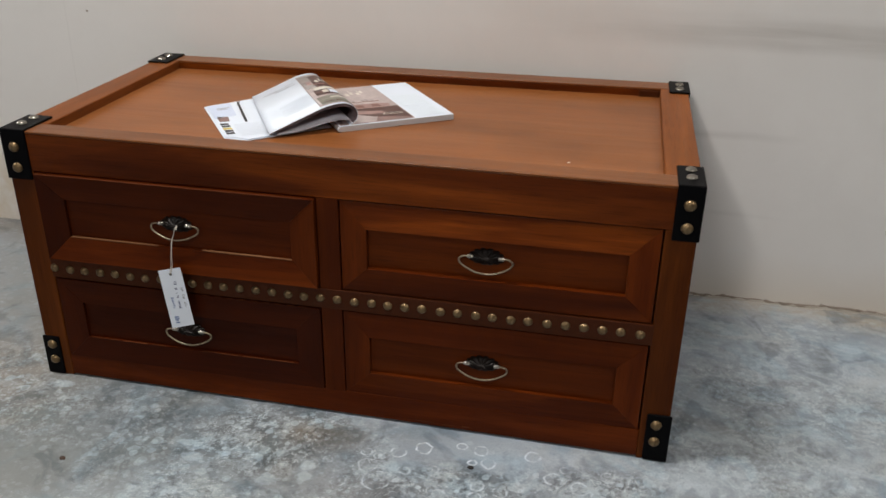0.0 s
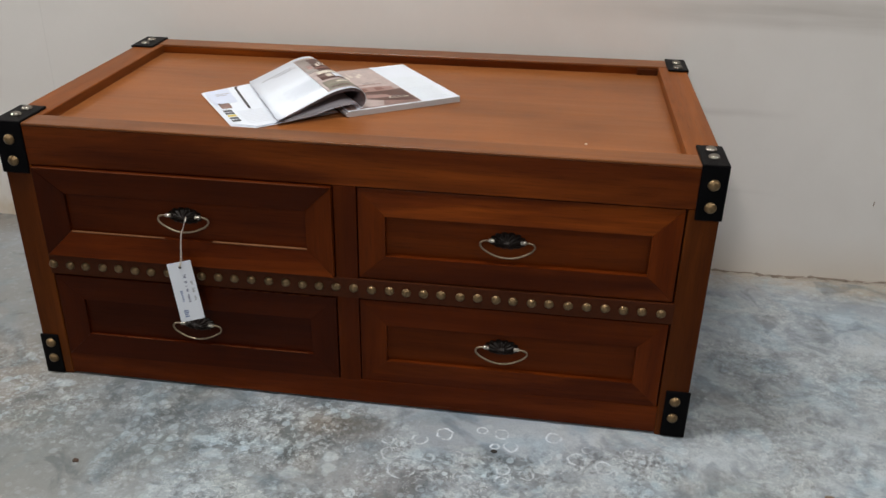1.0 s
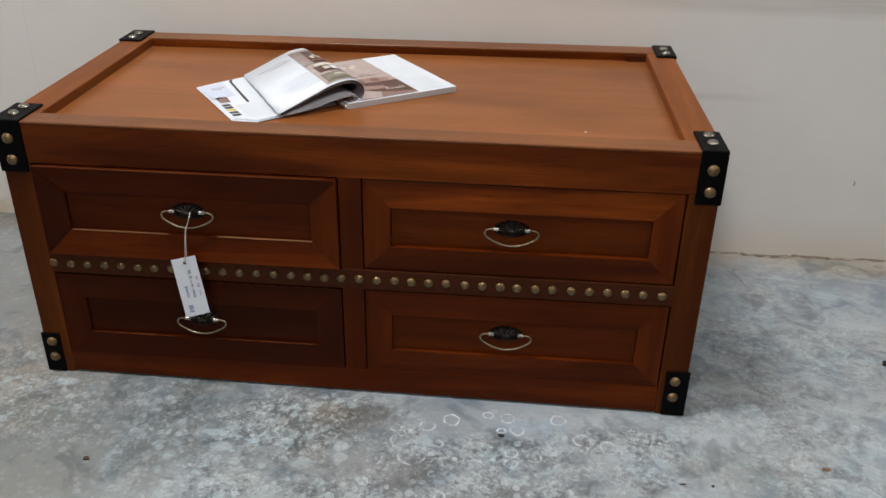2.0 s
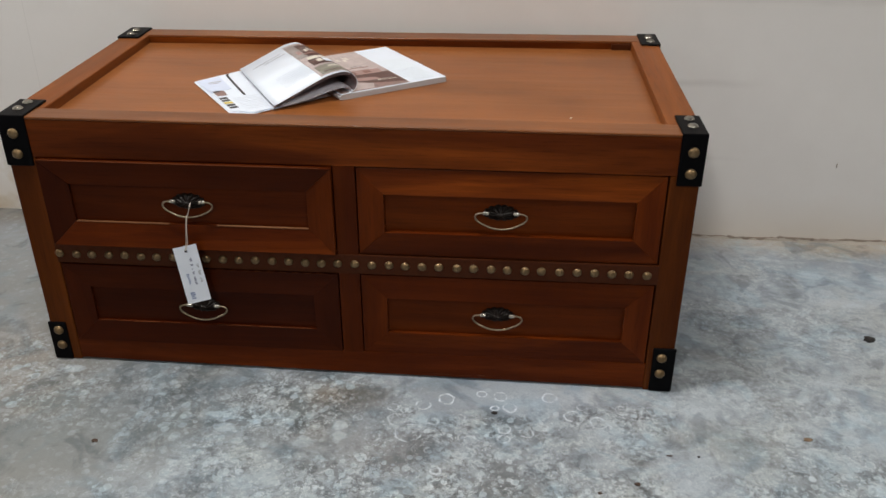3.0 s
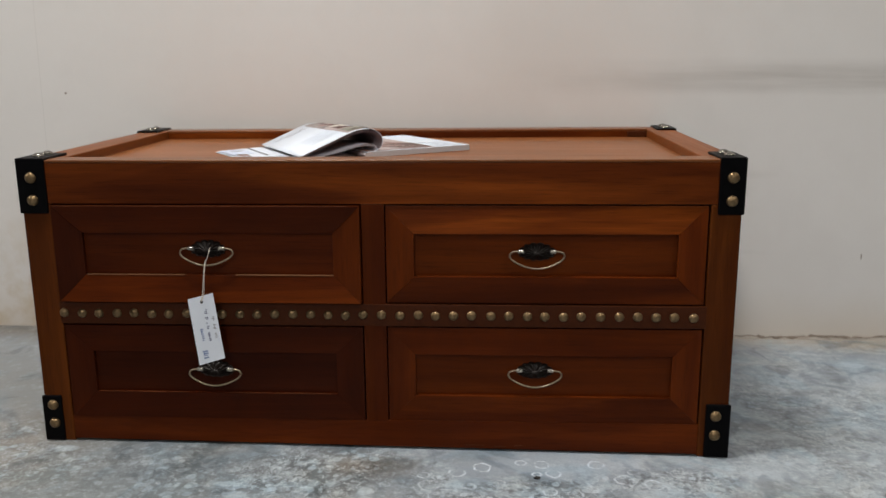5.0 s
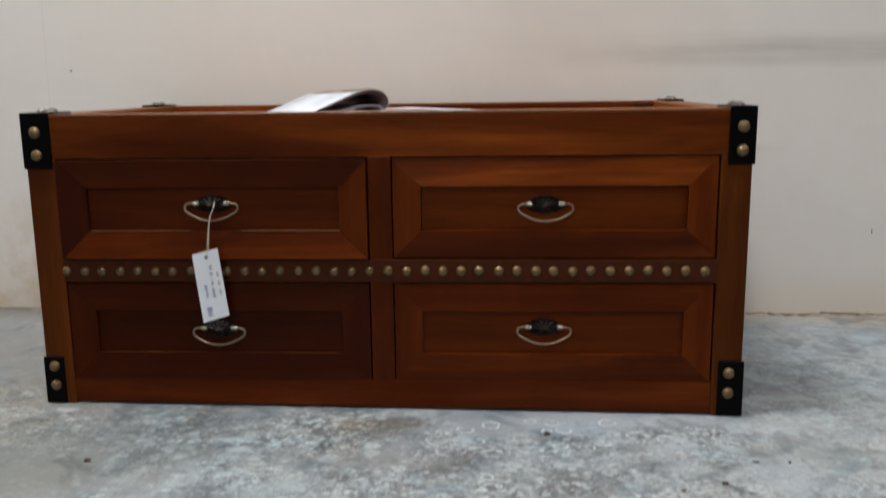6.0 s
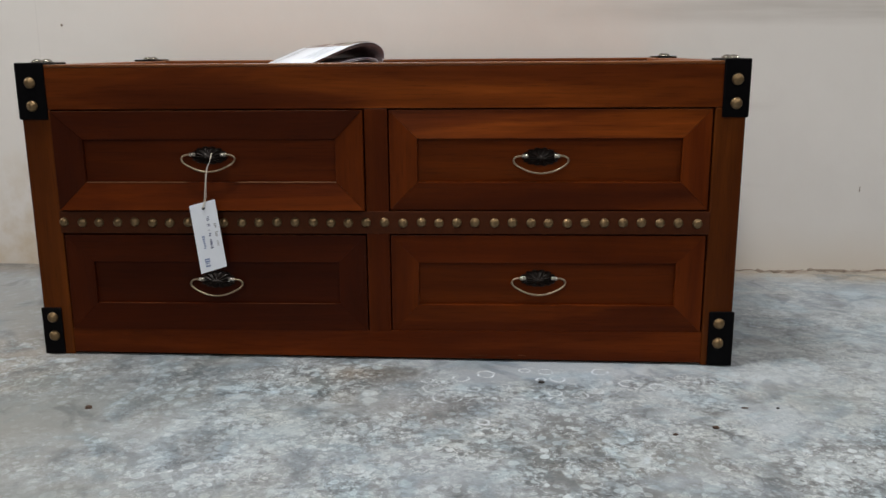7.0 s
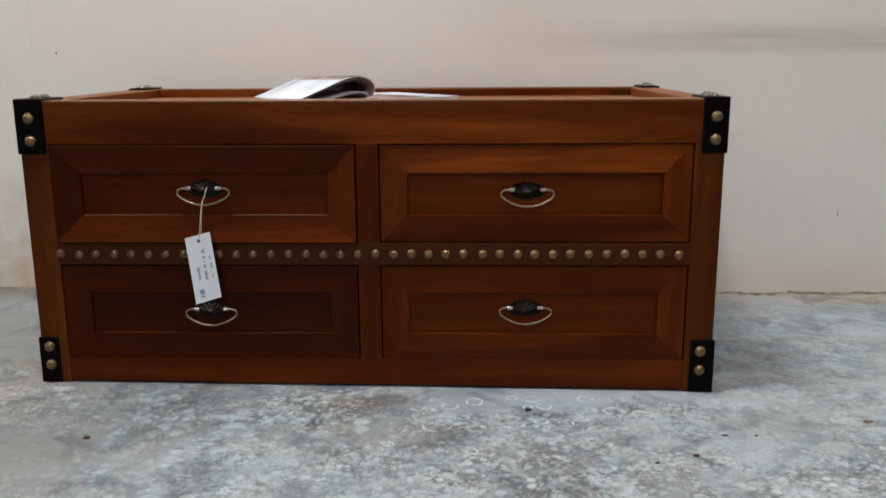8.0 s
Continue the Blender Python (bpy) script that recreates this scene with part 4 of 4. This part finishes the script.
    bent = smooth_line([(-0.108, 0.236, z), (-0.119, 0.238, z), (-0.124, 0.228, z), (-0.126, 0.205, z), (-0.134, 0.105, z)], 6)
    bm = bmesh.new()
    left = [bm.verts.new((p[0] - 0.0022, p[1], z + 0.0004)) for p in bent]
    right = [bm.verts.new((p[0] + 0.0022, p[1] - 0.001, z + 0.0004)) for p in bent]
    for k in range(len(bent) - 1):
        bm.faces.new((left[k], left[k + 1], right[k + 1], right[k]))
    part("printed_lamp", bm, BLACK_INK, cov)
    for k in range(9):
        part("text_line", flat(rect(-0.158, -0.112 - 0.006 * (k % 4 == 3), 0.030 + 0.008 * k, 0.0315 + 0.008 * k), z), PALE_TEXT, cov)
    # the curled bundle
    outer = [(0.002, 0.0095), (0.018, 0.0105), (0.030, 0.0160), (0.0355, 0.0255), (0.033, 0.0370), (0.022, 0.0458), (0.006, 0.0485), (-0.021, 0.0440), (-0.062, 0.0285), (-0.114, 0.0085)]
    inner = [(0.000, 0.0055), (0.010, 0.0065), (0.019, 0.0085), (0.0235, 0.0125), (0.021, 0.0180), (0.012, 0.0205), (-0.002, 0.0200), (-0.022, 0.0170), (-0.058, 0.0095), (-0.100, 0.0052)]
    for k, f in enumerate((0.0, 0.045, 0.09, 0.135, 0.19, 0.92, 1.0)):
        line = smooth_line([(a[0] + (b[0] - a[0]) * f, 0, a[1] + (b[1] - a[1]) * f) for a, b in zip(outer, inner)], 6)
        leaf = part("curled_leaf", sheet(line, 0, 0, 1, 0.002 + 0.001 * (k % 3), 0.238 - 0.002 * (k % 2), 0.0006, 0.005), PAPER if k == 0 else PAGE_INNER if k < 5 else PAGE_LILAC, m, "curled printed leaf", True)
        if k == 0:
            top, first = line, leaf
    lift = 0.0009
    def printed(name, s0, s1, v0, v1, layer, ink):
        part(name, sheet(top, lift + 0.0002 * layer, s0, s1, v0, v1, 0.0002, 0.004), ink, first, "", True)

    printed("photo", 0.42, 0.790, 0.010, 0.224, 0, BEIGE_PRINT)
    printed("photo_wall", 0.42, 0.715, 0.122, 0.212, 1, BROWN_PRINT)
    printed("photo_curtain", 0.715, 0.785, 0.128, 0.216, 1, GREY_PRINT)
    for s0, v0, wide, high in ((0.655, 0.160, 0.030, 0.016), (0.615, 0.168, 0.020, 0.020), (0.575, 0.166, 0.018, 0.012), (0.535, 0.172, 0.016, 0.014)):
        printed("photo_picture", s0, s0 + wide, v0, v0 + high, 2, CREAM_PRINT)
    printed("photo_shelf", 0.60, 0.725, 0.142, 0.150, 2, RUST_PRINT)
    printed("photo_lampshade", 0.725, 0.760, 0.150, 0.172, 2, ROSE_PRINT)
    printed("photo_headboard", 0.43, 0.745, 0.106, 0.124, 3, CREAM_PRINT)
    printed("photo_bed", 0.43, 0.760, 0.070, 0.106, 2, BROWN_PRINT)
    printed("photo_pillow", 0.52, 0.640, 0.078, 0.103, 3, PAPER)
    printed("photo_pillow", 0.655, 0.705, 0.082, 0.100, 3, CREAM_PRINT)
    printed("photo_throw", 0.45, 0.560, 0.052, 0.078, 4, GREY_PRINT)
    printed("photo_blanket", 0.43, 0.775, 0.014, 0.060, 2, OLIVE_PRINT)
    printed("photo_fold", 0.50, 0.690, 0.042, 0.050, 4, CREAM_PRINT)
    printed("photo_fold", 0.60, 0.755, 0.022, 0.027, 3, BROWN_PRINT)
    for k, s in enumerate((0.905, 0.89)):
        part("title_line", sheet(top, lift, s - 0.085, s + 0.055 - 0.03 * k, 0.202 - 0.010 * k, 0.2036 - 0.010 * k, 0.0002, 0.004), TEXT, first)
    for k in range(8):
        part("text_line", sheet(top, lift, 0.79, 0.93 - 0.02 * (k % 3 == 2), 0.040 + 0.0085 * k, 0.0412 + 0.0085 * k, 0.0002, 0.004), FAINT_TEXT, first)


def price_tag():
    """A card on a loop of twine that hangs from the upper handle."""
    y = -0.026
    t = thing("price_tag", "white card price tag hanging on twine from a drawer handle", "price tag", pose(0, 0, 0))
    tl, tr, br, bl = (0.2610, 0.2545), (0.3010, 0.2650), (0.3130, 0.1585), (0.2720, 0.1460)
    card = bmesh.new()
    pts = [(tl[0], y, tl[1]), (tr[0], y + 0.001, tr[1]), (br[0], y + 0.003, br[1]), (bl[0], y + 0.002, bl[1])]
    a = [card.verts.new(p) for p in pts]
    b = [card.verts.new((p[0], p[1] + 0.0006, p[2])) for p in pts]
    card.faces.new(a)
    card.faces.new(b)
    for k in range(4):
        card.faces.new((a[k], a[(k + 1) % 4], b[(k + 1) % 4], b[k]))
    card = part("card", card, TAG_CARD, t)
    O = Vector(pts[0])
    across, down = Vector(pts[1]) - O, Vector(pts[3]) - O

    def on(s, d, lift=0.0006):
        return O + across * s + down * d + Vector((0, -lift, 0))

    part("hole", lathe([(0.0026, 0), (0.0026, 0.0004), (0.0012, 0.0005)], on(0.52, 0.085, 0.0002), (0, -1, 0), 14), BLACK_INK, card, "punched hole")
    rng = random.Random(8)
    # handwriting running down the card: place across, start, end, half width, letters, ink
    for col, d0, d1, width, count, ink in ((0.63, 0.21, 0.275, 0.040, 3, INK), (0.61, 0.32, 0.36, 0.055, 2, INK), (0.61, 0.40, 0.42, 0.035, 1, INK), (0.60, 0.45, 0.50, 0.040, 2, INK),
                                      (0.60, 0.54, 0.68, 0.034, 6, INK), (0.86, 0.33, 0.40, 0.035, 3, TEXT), (0.86, 0.45, 0.53, 0.040, 4, TEXT), (0.86, 0.58, 0.66, 0.035, 4, TEXT),
                                      (0.34, 0.47, 0.67, 0.042, 6, FAINT_INK), (0.33, 0.80, 0.93, 0.085, 4, FAINT_INK)):
        step = (d1 - d0) / count
        for k in range(count):
            w = width * rng.uniform(0.85, 1.5)
            s = col + rng.uniform(-0.014, 0.014)
            d = d0 + k * step
            bm = bmesh.new()
            thin = step * rng.uniform(0.5, 0.85)
            bm.faces.new([bm.verts.new(on(*p)) for p in ((s - w, d), (s + w, d + 0.004), (s + w, d + thin), (s - w, d + thin * 0.9))])
            part("ink_bar", bm, ink, card)
    for dx in (-0.0005, 0.0006):
        string = smooth_line([(0.2995, -0.024, 0.3335), (0.2965, -0.025, 0.3215), (0.2915 + dx, -0.0235, 0.3115), (0.2885 + dx, -0.0245, 0.290), (0.2865 + 2 * dx, -0.026, 0.266), tuple(on(0.52 + 30 * dx, 0.075, 0.001))], 6)
        part("twine", tube(string, 0.00055, 6), TWINE, t)
    part("twine", tube(smooth_line([(0.2995, -0.024, 0.3335), (0.2985, -0.016, 0.3345), (0.2960, -0.010, 0.332), (0.2955, -0.013, 0.326)], 5), 0.0006, 6), TWINE, t)


def bit(name, label, x, y, z, size, material, seed):
    rng = random.Random(seed)
    bm = bmesh.new()
    bmesh.ops.create_icosphere(bm, subdivisions=2, radius=1)
    for v in bm.verts:
        v.co *= rng.uniform(0.7, 1.2)
        v.co = Vector((v.co.x * size[0], v.co.y * size[1], max(v.co.z, -0.6) * size[2]))
    ob = part(name, bm, material)
    ob.location = (x, y, z + size[2] * 0.6 + (ground(x) if z == 0 else 0))
    tagged(ob, label, "debris", "specks of debris")


setting()
trunk_chest()
magazine()
price_tag()
bit("leaf_bit", "small rust-brown dry leaf bit on the concrete", 0.164, -0.217, 0, (0.0055, 0.004, 0.0025), DEBRIS, 1)
bit("leaf_bit", "small brown speck on the concrete", 1.022, -0.239, 0, (0.005, 0.0038, 0.002), DEBRIS, 2)
bit("grit", "small black speck on the concrete", 0.801, -0.089, 0, (0.005, 0.004, 0.0025), DARK_DEBRIS, 3)
bit("leaf_bit", "tan dry leaf bit on the concrete", 1.311, -0.111, 0, (0.0075, 0.005, 0.0018), TAN_BIT, 4)
bit("clod", "dark crumpled clod lying on the concrete", 1.512, 0.195, 0, (0.0105, 0.008, 0.006), DARK_DEBRIS, 5)
bit("leaf_bit", "small brown speck on the concrete", 0.964, -0.263, 0, (0.004, 0.003, 0.0016), DEBRIS, 7)
bit("leaf_bit", "thin dark sliver on the concrete", 1.080, -0.170, 0, (0.005, 0.0016, 0.0012), DEBRIS, 8)
bit("grit", "tiny dark speck on the concrete", 1.126, -0.169, 0, (0.0026, 0.002, 0.0014), DARK_DEBRIS, 9)
bit("crumb", "tiny pale crumb on the trunk's top panel", 0.908, 0.108, H - TRAY, (0.0022, 0.0018, 0.0012), CRUMB, 6)
